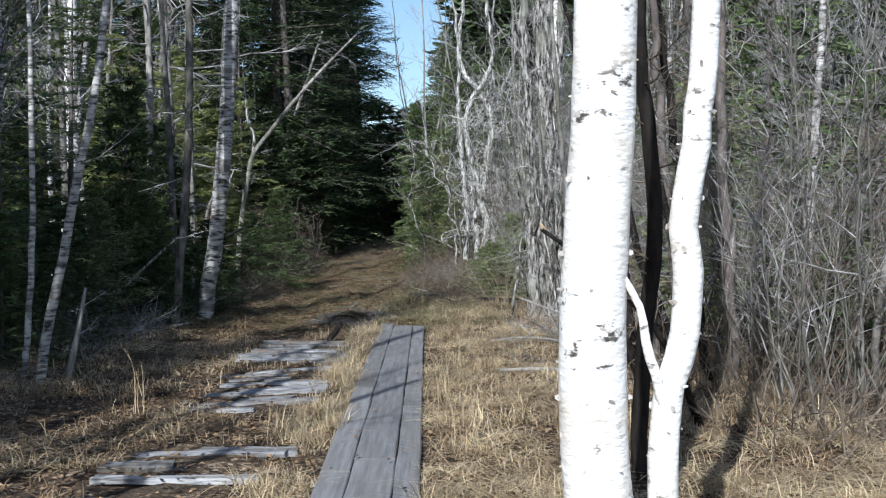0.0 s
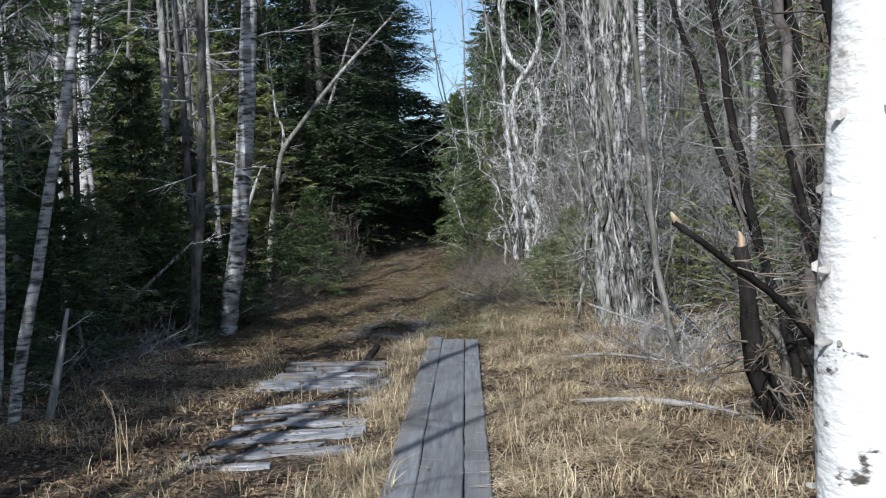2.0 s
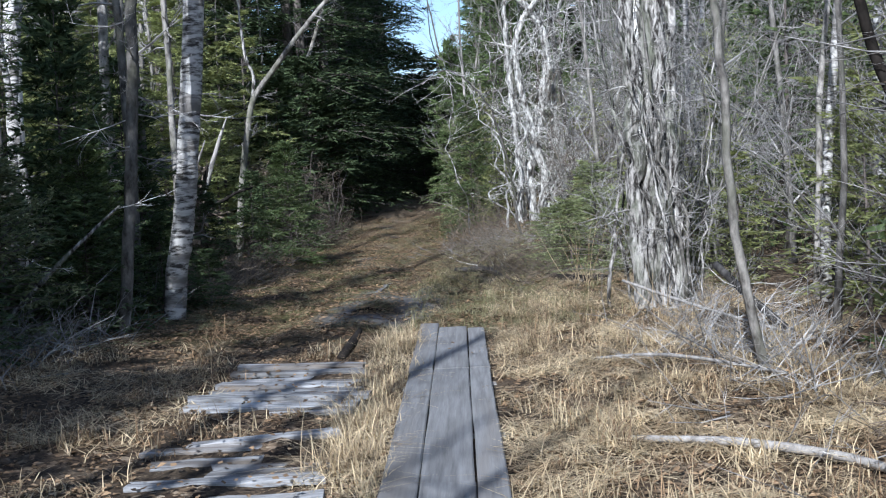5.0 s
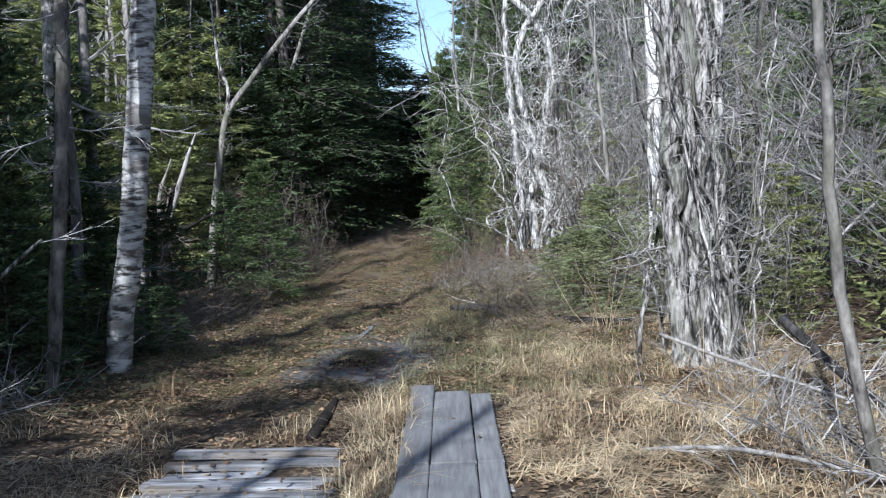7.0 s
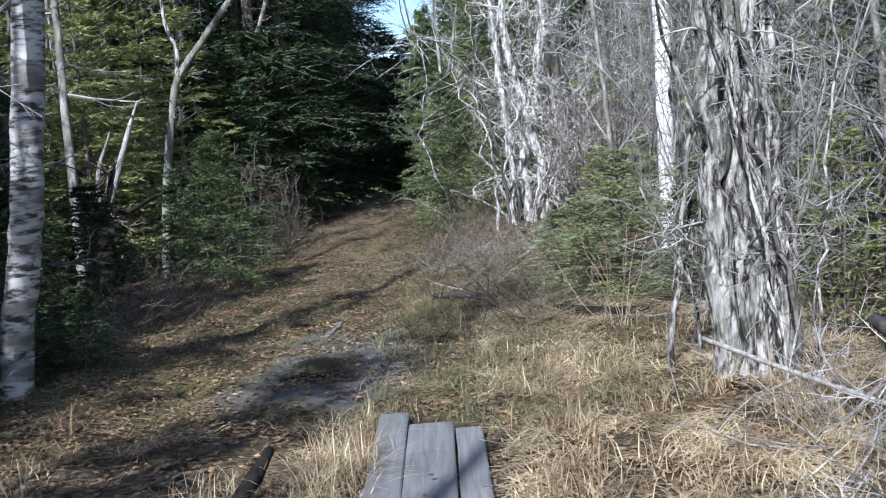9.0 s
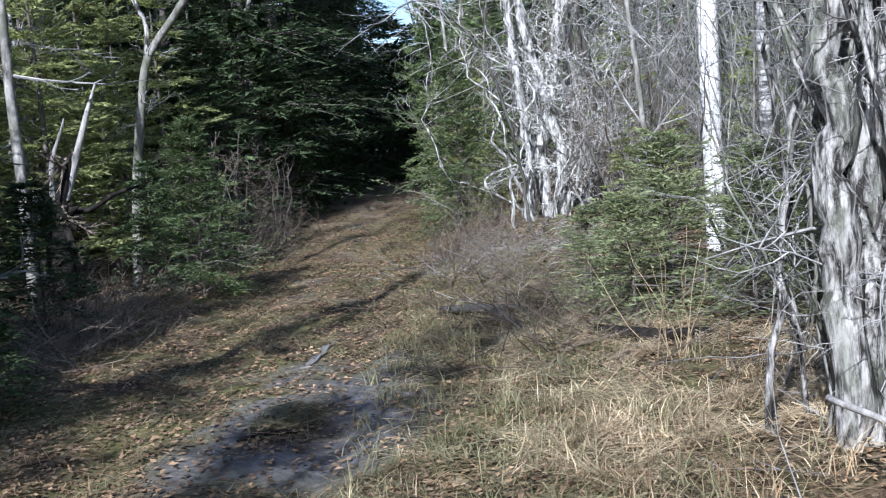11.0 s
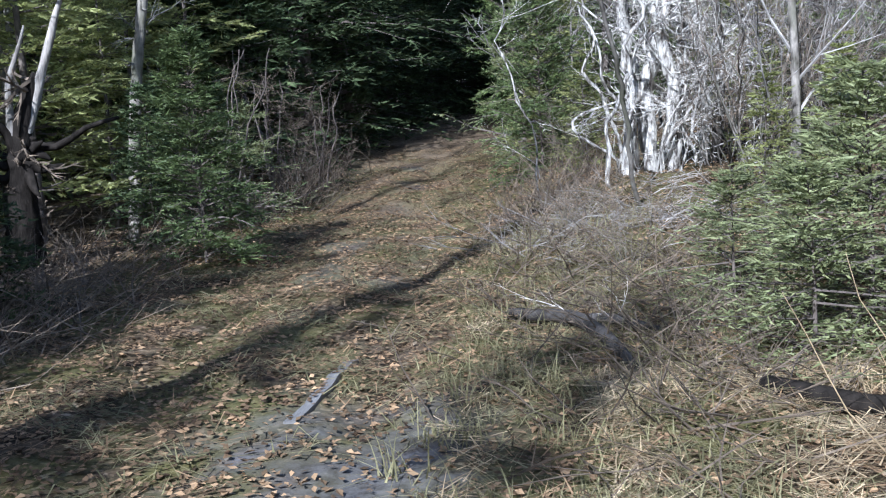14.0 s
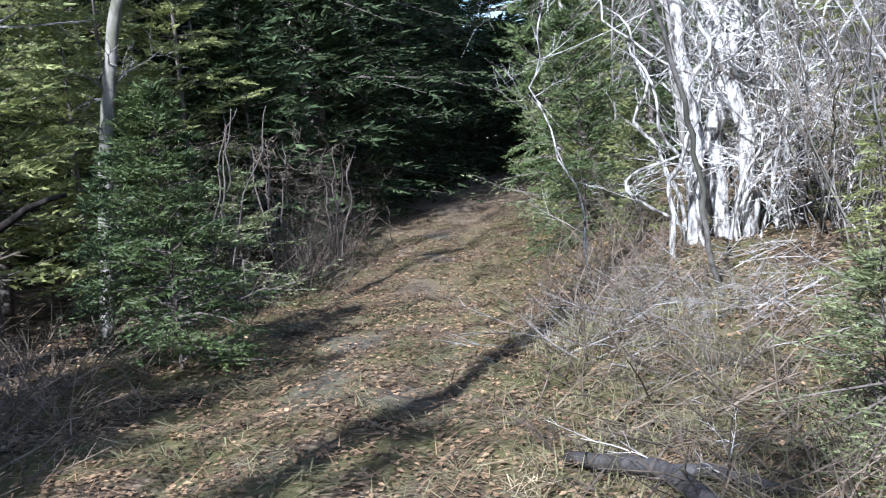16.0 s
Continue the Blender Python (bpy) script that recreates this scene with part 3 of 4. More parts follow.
# unseen conifers added behind on the left to shade the foreground
for x, y in spots(28, 11, -10, -5.2, -10, 5, 1.5, lambda x, y: x < -5.3 - 0.13 * max(y, 0)) + [(-6.9, 7.4), (-8.8, 9.5)]:
    copy_thing(far_and_shade_tree, at(x, y, x * 60, 0.7, rng.uniform(0.65, 0.85)))

# firs added to throw shade on the ground left of the track
for x, y, s in ((-6.0, 17.4, 0.75), (-6.9, 13.4, 0.9), (-5.2, 18.0, 0.5)):
    copy_thing(firs[2], at(x, y, x * 33, s))
# added out of view; the high crowns dapple the track with shade
pine = conifer("pine", "unseen tall pine added for dappled shade, bare trunk and high crown", 69, 14, 1.25, 11, 4, 0.09, 0.26, NEEDLE, 0.5, 0.2, 7, 4, 0.5, r=0.10, group="tall pines by the track")
scatter([pine], [(-4.95, 6.0), (-7.0, 10.3), (-5.9, 3.4), (-7.2, 5.6), (-5.6, 8.2)], 14, 0.8, 0.9)


# ---- boardwalk ----
def walk_middle(y):
    return -0.36 - 0.0145 * y


def boardwalk():
    rng = random.Random(4)
    walk_ob = thing("boardwalk", "weathered grey plank boardwalk laid on the ground", "boardwalk")
    rows = ((-0.30, -0.125, (-3, 0.3, 3.3, 6.3, 9.3, 12.6, 15.05)), (-0.117, 0.137, (-3, 0.6, 3.6, 6.62, 9.64, 12.6, 14.75)), (0.145, 0.29, (-3, -0.6, 2.4, 5.4, 8.34, 9.66, 12.6, 14.55)))
    for x0, x1, ends in rows:
        for a, b in zip(ends, ends[1:]):
            B, n = Build(), 6
            y0, y1 = a + 0.006, b - 0.006
            base = 0
            for i in range(n + 1):
                y = y0 + (y1 - y0) * i / n
                c, z = walk_middle(y), 0.5 * (H(-0.45, y0) + H(-0.45, y1)) + 0.05 + (y - (y0 + y1) / 2) / max(y1 - y0, 1) * (H(-0.45, y1) - H(-0.45, y0))
                z += 0.006 * math.sin(i * 1.3 + a)
                e = rng.uniform(-0.004, 0.004)
                for dx, dz in ((x0, -0.045), (x0, -0.007), (x0 + 0.008, 0), (x1 - 0.008, 0), (x1, -0.007), (x1, -0.045)):
                    B.v.append(Vector((c + dx + e, y, z + dz + rng.uniform(-0.0015, 0.0015))))
            for i in range(n):
                for k in range(6):
                    p, q = i * 6 + k, i * 6 + (k + 1) % 6
                    B.f.append((p, p + 6, q + 6, q))
            B.f += [(0, 1, 2, 3, 4, 5), tuple(n * 6 + k for k in (5, 4, 3, 2, 1, 0))]
            part("plank", B, PLANK, walk_ob)
    for y in np.arange(-2.8, 15, 1.5):
        B, c, z = Build(), walk_middle(y), H(-0.45, y)
        B.box(c - 0.33, c + 0.33, y - 0.06, y + 0.06, z - 0.08, z + 0.004, 0.004, rng)
        part("sleeper", B, DEADWOOD, walk_ob)
    return walk_ob


boardwalk()


def timber_deck(label, x0, x1, y0, y1, seed, tilt=0.0, decay=0.1):
    """Short boards laid across the wheel track; decay breaks, sinks and loses some of them."""
    rng = random.Random(seed)
    deck = thing("timber_deck", label, "timber deck", group="old decks in the wheel track")
    y = y0
    while y < y1:
        d = rng.uniform(0.09, 0.17)
        gap = rng.uniform(0.004, 0.02)
        if rng.random() > decay * 0.5:
            a, b = x0 + rng.uniform(-0.12, 0.12), x1 + rng.uniform(-0.12, 0.12)
            if rng.random() < decay:
                if rng.random() < 0.5:
                    a += rng.uniform(0.15, 0.6)
                else:
                    b -= rng.uniform(0.15, 0.6)
            z = max(H(a + 0.15, y), H((a + b) / 2, y), H(b - 0.15, y)) + 0.018 + rng.uniform(-0.016, 0.01)
            B, skew, dip = Build(), rng.uniform(-0.05, 0.02), rng.gauss(0, 0.02)
            n = 5
            ends = [rng.uniform(-0.03, 0.03) for _ in range(4)]
            for i in range(n + 1):
                x = a + (b - a) * i / n
                ya = y + (x - x0) * skew + rng.uniform(-0.006, 0.006)
                yb = ya + d + rng.uniform(-0.008, 0.008)
                top = z + (x - (x0 + x1) / 2) * (tilt + dip) + rng.uniform(-0.004, 0.004)
                e0, e1 = (ends[0], ends[1]) if i == 0 else (ends[2], ends[3]) if i == n else (0, 0)
                for dx, yy, zz in ((e0, ya, top - 0.035), (e0, ya, top - 0.006), (e0, ya + 0.008, top), (e1, yb - 0.008, top + rng.uniform(-0.003, 0.003)), (e1, yb, top - 0.007), (e1, yb, top - 0.035)):
                    B.v.append(Vector((x + dx, yy, zz)))
            for i in range(n):
                for k in range(6):
                    p, q = i * 6 + k, i * 6 + (k + 1) % 6
                    B.f.append((p, q, q + 6, p + 6))
            B.f += [(5, 4, 3, 2, 1, 0), tuple(n * 6 + k for k in range(6))]
            part("board", B, DECK, deck)
        y += d + gap
    return deck


timber_deck("half-buried deck of silver-grey cross boards", -2.1, -1.06, 4.6, 7.3, 1, 0.0, 0.5)
timber_deck("broken deck of silver-grey cross boards in grass", -2.2, -1.1, 8.5, 10.9, 2, 0.02, 0.75)
timber_deck("sunken deck of grey cross boards in dry grass", -2.25, -1.15, 11.6, 13.1, 3, -0.02, 0.1)


# ---- single trees along the way ----
def pole(name, label, path, radii, bark, category="tree", sides=10, twigs=0, twig=None, seed=1, rough=0.05, group="", reach=0.5, start=0.25, rise=0.4, curls=0, parent=None, crook=0.0, flakes=0):
    """A stem through given places, with side branches."""
    rng = random.Random(seed)
    ob = parent or thing(name, label, category, group=group)
    knots = [Vector(p) for p in path]
    pts = [knots[0]]
    for a, b, k in zip(knots, knots[1:], range(99)):
        n = max(2, int((b - a).length / 0.12))
        before, after = knots[max(k - 1, 0)], knots[min(k + 2, len(knots) - 1)]
        for i in range(1, n + 1):
            t = i / n
            p = 0.5 * (2 * a + (b - before) * t + (2 * before - 5 * a + 4 * b - after) * t * t + (3 * a - before - 3 * b + after) * t ** 3)
            pts.append(p + Vector((rng.gauss(0, 0.003), rng.gauss(0, 0.003), 0)))
    m = len(pts)
    if crook:
        off = rng.uniform(0, 99)
        pts = [p + crook * min(1, i / 6) * Vector((noise.noise(Vector((i * 0.45, off, 0))), noise.noise(Vector((i * 0.45, off, 9))), 0)) for i, p in enumerate(pts)]
    rr = [float(np.interp(i / (m - 1), np.linspace(0, 1, len(radii)), radii)) for i in range(m)]
    B = Build()
    B.sweep(pts, rr, sides, rough, rng)
    top = part(name if parent else "trunk", B, bark, ob, label if parent else "", smooth=True)
    if flakes:
        C = Build()
        for _ in range(flakes):
            q, t = along(pts, rng.uniform(0.0, 0.7))
            a = rng.uniform(0, 6.28)
            out = Vector((math.cos(a), math.sin(a), 0))
            C.spike(q + out * rr[0] * 0.8, (t * rng.choice((-1, -1, 1)) + out * rng.uniform(0.05, 0.35)).normalized(), rng.uniform(0.1, 0.4), rng.uniform(0.004, 0.01))
        part("bark_strip", C, bark, top if parent else ob, "hanging strips of bark", kind="stuff")
    if twigs:
        C = Build()
        for _ in range(twigs):
            q, t = along(pts, rng.uniform(start, 1.0))
            a = rng.uniform(0, 6.28)
            sprig(C, rng, q, Vector((math.cos(a), math.sin(a), rng.uniform(rise - 0.5, rise + 0.5))), reach * rng.uniform(0.4, 1.1), max(0.003, rr[0] * 0.12), 2, 0.7, 0.03)
        part("crown", C, twig or TWIG, top if parent else ob, kind="stuff")
    if curls:
        C = Build()
        for _ in range(curls):
            i = rng.randrange(2, m - 2)
            a = rng.uniform(0, 6.28)
            out = Vector((math.cos(a), math.sin(a), 0))
            tan = Vector((-math.sin(a), math.cos(a), 0))
            p, r_ = pts[i] + out * rr[i] * 0.98, rr[i]
            wd, ht, lift = rng.uniform(0.006, 0.03), rng.uniform(0.003, 0.016), rng.uniform(0.003, 0.022)
            k = len(C.v)
            if rng.random() < 0.5:
                tan = -tan
            p = p - tan * wd * 0.3
            C.v += [p - Vector((0, 0, ht * rng.uniform(0, 0.6))), p + Vector((0, 0, ht * rng.uniform(0.1, 1.6))), p + tan * wd * 0.6 + out * lift * 0.4 + Vector((0, 0, ht * 0.9)), p + tan * wd * 0.6 + out * lift * 0.4 - Vector((0, 0, ht * 0.8)),
                    p + tan * wd + out * lift + Vector((0, 0, ht * 0.5)), p + tan * wd + out * lift - Vector((0, 0, ht * 0.4))]
            C.f += [(k, k + 3, k + 2, k + 1), (k + 3, k + 5, k + 4, k + 2)]
        part("peeling_bark", C, BIRCH_CURL, ob, "curled flakes of pale bark", kind="stuff")
    return ob


twin = pole("birch", "thick white paper birch with peeling bark beside the boardwalk", [(0.57, 4.06, -0.15), (0.56, 4.06, 0.4), (0.55, 4.06, 0.79), (0.57, 4.06, 1.33), (0.60, 4.06, 1.75), (0.63, 4.06, 2.27), (0.72, 4.1, 4.2), (0.7, 4.15, 7.5), (0.75, 4.2, 10.5)],
            (0.135, 0.117, 0.108, 0.09, 0.07, 0.02), BIRCH, sides=20, twigs=16, seed=3, rough=0.025, reach=1.6, start=0.5, curls=420)
thin_birch = pole("birch", "thin crooked white birch stem beside a thicker one", [(0.80, 4.1, -0.15), (0.81, 4.1, 0.39), (0.83, 4.1, 0.65), (0.85, 4.1, 0.82), (0.91, 4.1, 1.02), (0.925, 4.1, 1.25), (0.91, 4.1, 1.42), (0.945, 4.1, 1.64), (0.97, 4.1, 1.85), (1.01, 4.1, 2.27), (1.15, 4.2, 4.0), (1.3, 4.3, 7.0)],
     (0.06, 0.055, 0.047, 0.04, 0.01), BIRCH, sides=14, twigs=14, seed=4, rough=0.04, reach=1.0, start=0.55, curls=200)
pole("branch", "pale bent side branch", [(0.83, 4.08, 0.72), (0.79, 4.06, 0.86), (0.745, 4.04, 1.0), (0.725, 4.03, 1.13), (0.665, 4.02, 1.25)], (0.024, 0.018, 0.012), BIRCH, "branch", 8, seed=5, parent=thin_birch)
pole("dead_tree", "near-black dead tree behind the white birches", [(1.08, 6.0, -0.2), (1.06, 6.0, 0.0), (1.11, 6.0, 0.77), (1.17, 6.0, 1.33), (1.15, 6.0, 1.87), (1.10, 6.0, 2.5), (1.12, 6.0, 4.0)], (0.05, 0.045, 0.04, 0.015), DARK_BARK, sides=9, twigs=22, twig=TWIG_BROWN, seed=6, reach=0.35)
leaner = pole("leaning_deadwood", "dark dead trunk leaning with pale broken end", [(1.75, 7.3, -0.1), (1.45, 6.95, 0.55), (1.1, 6.65, 0.98), (0.82, 6.45, 1.2), (0.58, 6.33, 1.38)], (0.03, 0.02, 0.013), DARK_BARK, "dead trunk", 8, 14, TWIG_BROWN, 7, reach=0.4)
pole("broken_end", "splintered orange end", [(0.61, 6.35, 1.355), (0.585, 6.33, 1.385), (0.565, 6.32, 1.42)], (0.014, 0.015, 0.003), FRESH, "broken branch", 7, seed=8, rough=0.3, parent=leaner)
# dark trunk shape partly stands in for shadow on the thicket
snapped = pole("snapped_trunk", "near-black upright trunk snapped at chest height, partly standing in for shadow", [(1.84, 9.0, -0.25), (1.72, 9.0, -0.05), (1.58, 9.0, 0.25), (1.52, 9.0, 0.5), (1.5, 9.0, 0.8), (1.47, 9.0, 1.15)], (0.1, 0.085, 0.07, 0.06, 0.05), DARK_BARK, "stump", 10, 26, TWIG_BROWN, 9, 0.2, reach=0.4, rise=0.0, start=0.05)
pole("splinter", "torn orange wood", [(1.47, 9.0, 1.12), (1.465, 8.99, 1.2), (1.45, 8.98, 1.25)], (0.035, 0.02, 0.004), FRESH, "broken wood", 6, seed=240, rough=0.3, parent=snapped)
old = thing("old_alder", "dark gnarled alder clump leaning over dry grass", "tree")
for k, (dx, dy, lx, top, r) in enumerate(((0.2, 0.3, -0.7, 4.2, 0.035), (0.3, 0.2, -0.3, 5.2, 0.045), (0.5, 0.0, -0.9, 4.6, 0.03), (0.1, 0.35, -0.3, 1.6, 0.03), (0.55, 0.4, -0.5, 5.0, 0.04), (0.7, 0.1, -0.1, 5.5, 0.055), (0.4, 0.5, -1.2, 4.0, 0.028), (0.85, 0.4, -0.6, 5.2, 0.035))):
    x, y = 1.75 + dx, 9.1 + dy
    pole("stem", "", [(x, y, -0.15), (x + lx * 0.15, y, 0.5), (x + lx * 0.5, y + 0.05, top * 0.4), (x + lx, y + 0.1, top)], (r, r * 0.85, r * 0.3), SPRUCE_BARK if k % 2 else DARK_BARK, "tree", 8, 34, TWIG_BROWN if k % 3 else TWIG, 20 + k, reach=0.7, parent=old, crook=0.05)
pole("birch", "white birch at the wood's edge, bark greyed for shade", [(-3.66, 16.55, -0.15), (-3.6, 16.55, 0.44), (-3.48, 16.55, 1.01), (-3.38, 16.55, 1.77), (-3.29, 16.55, 2.54), (-3.22, 16.55, 3.29), (-3.0, 16.6, 6.5), (-2.9, 16.7, 11)],
     (0.12, 0.115, 0.105, 0.09, 0.03), BIRCH_SHADED, sides=14, twigs=26, seed=30, reach=1.0, start=0.3, curls=60)
pole("aspen", "straight grey aspen at the wood's edge", [(-3.85, 15.4, -0.1), (-3.68, 15.4, 1.31), (-3.6, 15.4, 2.22), (-3.54, 15.4, 3.12), (-3.4, 15.4, 8)], (0.062, 0.058, 0.05, 0.02), ASPEN, sides=9, twigs=24, seed=31, reach=0.7, start=0.15, rise=0.0)
pole("birch_sapling", "pale leaning birch sapling at the wood's edge", [(-3.84, 10.2, -0.1), (-3.74, 10.2, 0.48), (-3.58, 10.2, 1.12), (-3.43, 10.2, 1.81), (-3.24, 10.2, 2.59), (-3.11, 10.2, 3.38), (-2.9, 10.3, 5.4)], (0.05, 0.042, 0.035, 0.015), BIRCH_SHADED, sides=9, twigs=16, seed=32, reach=0.6)
pole("birch_sapling", "thin pale birch sapling standing upright", [(-4.1, 10.5, -0.1), (-4.0, 10.5, 0.9), (-3.95, 10.5, 2.0), (-3.9, 10.5, 5)], (0.032, 0.028, 0.012), BIRCH_SHADED, sides=8, twigs=12, seed=33, reach=0.5)
pole("broken_sapling", "snapped pale sapling stub with bare splinter", [(-3.68, 10.5, -0.1), (-3.58, 10.5, 0.34), (-3.47, 10.5, 0.83)], (0.035, 0.03, 0.012), DEADWOOD, "stump", 8, 4, TWIG_PALE, 34, 0.15, reach=0.3)
forked = pole("forked_sapling", "grey forked sapling with pale bark leaning over", [(-4.8, 25.0, -0.15), (-4.72, 25.0, 0.43), (-4.64, 25.0, 1.23), (-4.50, 25.0, 2.09), (-4.32, 25.0, 2.87), (-3.9, 25.0, 3.42), (-3.42, 25.0, 4.0), (-2.75, 25.1, 4.75), (-1.9, 25.2, 5.6)], (0.07, 0.065, 0.058, 0.05, 0.045, 0.034, 0.018), ASPEN, sides=9, twigs=26, seed=36, reach=0.55)
pole("fork", "", [(-4.34, 25.0, 2.85), (-4.28, 25.0, 3.33), (-4.42, 25.0, 3.74), (-4.5, 25.0, 5)], (0.035, 0.028, 0.01), LICHEN, "tree", 7, 6, seed=37, parent=forked)
arch = pole("leaning_alder", "bleached dead alder arching over the track", [(0.5, 23.6, -0.15), (0.3, 23.3, 1.4), (-0.05, 22.9, 2.5), (-0.6, 22.6, 3.0), (-1.2, 22.5, 2.75)], (0.024, 0.02, 0.016, 0.008), ASPEN, "tree", 7, 34, TWIG_PALE, 44, reach=0.95, start=0.55, rise=-0.35, crook=0.1)
pole("leaning_spruce_pole", "bare dead spruce pole leaning in the dark wood", [(-5.4, 33.0, -0.1), (-5.25, 33.0, 1.27), (-4.99, 33.0, 2.55), (-4.65, 33.0, 3.81), (-4.15, 33.0, 5.16), (-3.5, 33, 7)], (0.075, 0.065, 0.05, 0.03), ASPEN, sides=8, twigs=40, seed=38, reach=0.6, rise=-0.1, start=0.05)
snag = pole("uprooted_snag", "near-black broken snag standing on its roots", [(-5.05, 23.0, -0.1), (-5.0, 23.0, 0.6), (-4.92, 23.0, 1.2), (-4.75, 23.0, 1.7)], (0.2, 0.14, 0.11, 0.03), DARK_BARK, "stump", 9, 14, TWIG_BROWN, 39, 0.25, reach=0.5, rise=0.0)
rng = random.Random(45)
for k in range(11):
    a, L = 2 * math.pi * k / 11 + rng.gauss(0, 0.2), rng.uniform(0.25, 0.6)
    p = Vector((-4.95, 23.0, 0.95))
    d = Vector((math.cos(a), rng.uniform(-0.5, 0.1), math.sin(a) * 0.8))
    pole("root", "", [tuple(p), tuple(p + d * L * 0.5 + Vector((0, 0, rng.gauss(0, 0.05)))), tuple(p + d * L)], (0.075, 0.045, 0.012), DARK_BARK, "root", 6, seed=140 + k, rough=0.25, parent=snag, crook=0.08)
for path, r in (([(-4.9, 23.0, 1.1), (-4.62, 23.0, 1.88), (-4.38, 23.0, 2.48)], 0.05), ([(-5.0, 22.95, 1.1), (-4.95, 22.9, 1.6), (-4.75, 22.9, 2.1)], 0.04)):
    pole("splinter", "pale splintered wood", path, (r, r * 0.8, r * 0.2), DEADWOOD, "dead wood", 7, seed=40, rough=0.2, parent=snag)
pole("branch", "dark dead branch", [(-5.0, 23.0, 1.1), (-4.6, 22.95, 1.05), (-4.3, 22.9, 1.2), (-4.0, 22.9, 1.27)], (0.045, 0.035, 0.015), DARK_BARK, "branch", 7, seed=41, rough=0.15, parent=snag)
pole("grey_stem", "grey leafless stem with a forked foot", [(1.6, 12.0, -0.15), (1.49, 12.0, 0.36), (1.38, 12.0, 1.14), (1.36, 12.0, 1.88), (1.32, 12.0, 2.29), (1.2, 12.0, 4.5)], (0.035, 0.03, 0.025, 0.01), ASPEN, sides=8, twigs=18, seed=42, reach=0.6, crook=0.02)

for k, (x, y, r) in enumerate(((2.3, 22.1, 0.105), (2.84, 22.0, 0.065), (3.6, 24.6, 0.05))):
    pole("birch", "bright white birch trunk behind the thicket", [(x - 0.03, y, -0.1), (x, y, 1.3), (x + 0.03, y, 2.8), (x + 0.05, y, 5), (x + 0.2, y, 12)], (r, r * 0.95, r * 0.85, r * 0.3), BIRCH if k == 0 else BIRCH_SHADED, sides=12, twigs=14, seed=150 + k, reach=1.2, start=0.35)

for k, (x, y) in enumerate(((-4.35, 3.5), (-4.14, 2.5), (-3.41, 3.9))):
    pole("aspen", "straight grey aspen trunk beside the old decks", [(x, y, -0.15), (x + 0.02, y, 3), (x, y, 6), (x + 0.05, y, 8.6)], (0.1, 0.095, 0.08, 0.04), ASPEN, sides=9, twigs=8, seed=170 + k, reach=0.9, start=0.75)

pole("birch", "stout white birch deep in the wood", [(-7.6, 21.8, -0.1), (-7.5, 21.8, 1.5), (-7.42, 21.8, 3.5), (-7.3, 21.8, 6), (-7.2, 21.9, 12)], (0.14, 0.13, 0.12, 0.1, 0.03), BIRCH, sides=14, twigs=16, seed=155, reach=1.2, start=0.35)

# old shaggy alder clump and bleached alder clump
rng = random.Random(50)
def crooked(B, rng, p, d, length, r, level, wob=0.3):
    """A gnarled dead branch that twists and forks."""
    pts = bend(rng, p, d, length, 5, wob, 0.02)
    B.sweep(pts, taper(r, r * 0.35, 6), 4)
    if level:
        for _ in range(4):
            q, t = along(pts, rng.uniform(0.15, 0.95))
            side = Vector((rng.gauss(0, 1), rng.gauss(0, 1), rng.gauss(0, 0.9))).normalized()
            crooked(B, rng, q, t * 0.5 + side, length * rng.uniform(0.3, 0.65), r * 0.6, level - 1, wob)


def gnarl(parent, seed, base, top, count, reach, r, low, mat):
    """Twisting side branches round the line from base to top."""
    rng, B = random.Random(seed), Build()
    for _ in range(count):
        a = rng.uniform(0, 6.28)
        q = base.lerp(top, rng.uniform(low, 1.0)) + Vector((rng.gauss(0, 0.1), rng.gauss(0, 0.1), 0))
        crooked(B, rng, q, Vector((math.cos(a), math.sin(a), rng.gauss(0.15, 0.6))), reach * rng.uniform(0.4, 1.2), r * rng.uniform(0.5, 1.2), 2)
    part("branchwood", B, mat, parent, "tangle of crooked dead branches", kind="stuff")


shaggy = thing("shaggy_alder", "old alder clump with pale shaggy peeling stems", "tree")
for k in range(24):
    x, y = 1.4 + rng.gauss(0, 0.24), 15.5 + rng.gauss(0, 0.22)
    lx, top, r = rng.uniform(-0.8, 0.7), rng.uniform(1.0, 5.5), rng.uniform(0.007, 0.02)
    if k < 4:
        x, y, lx, top, r = 1.3 + 0.11 * k, 15.4 + 0.08 * (k % 2), 0.16 * k - 0.2, 7.0, (0.085, 0.1, 0.075, 0.06)[k]
    pole("stem", "", [(x, y, -0.15), (x + lx * 0.1, y, 0.5), (x + lx * 0.4 + rng.gauss(0, 0.05), y, top * 0.4), (x + lx, y, top)], (r, r * 0.9, r * 0.75, r * 0.3), LICHEN if k < 14 else ASPEN, "tree", 11 if k < 4 else 6, 9, TWIG, 60 + k, 0.3 if k < 4 else 0.2, "", 0.7, 0.1, 0.4, 0, shaggy, 0.05 if k < 4 else 0.09, 70 if k < 4 else 12)
gnarl(shaggy, 160, Vector((1.5, 15.4, 0.2)), Vector((1.6, 15.4, 4.5)), 46, 0.7, 0.007, 0.05, TWIG)
bleached = thing("bleached_alder", "sunlit bleached alder clump with crooked bare stems", "tree")
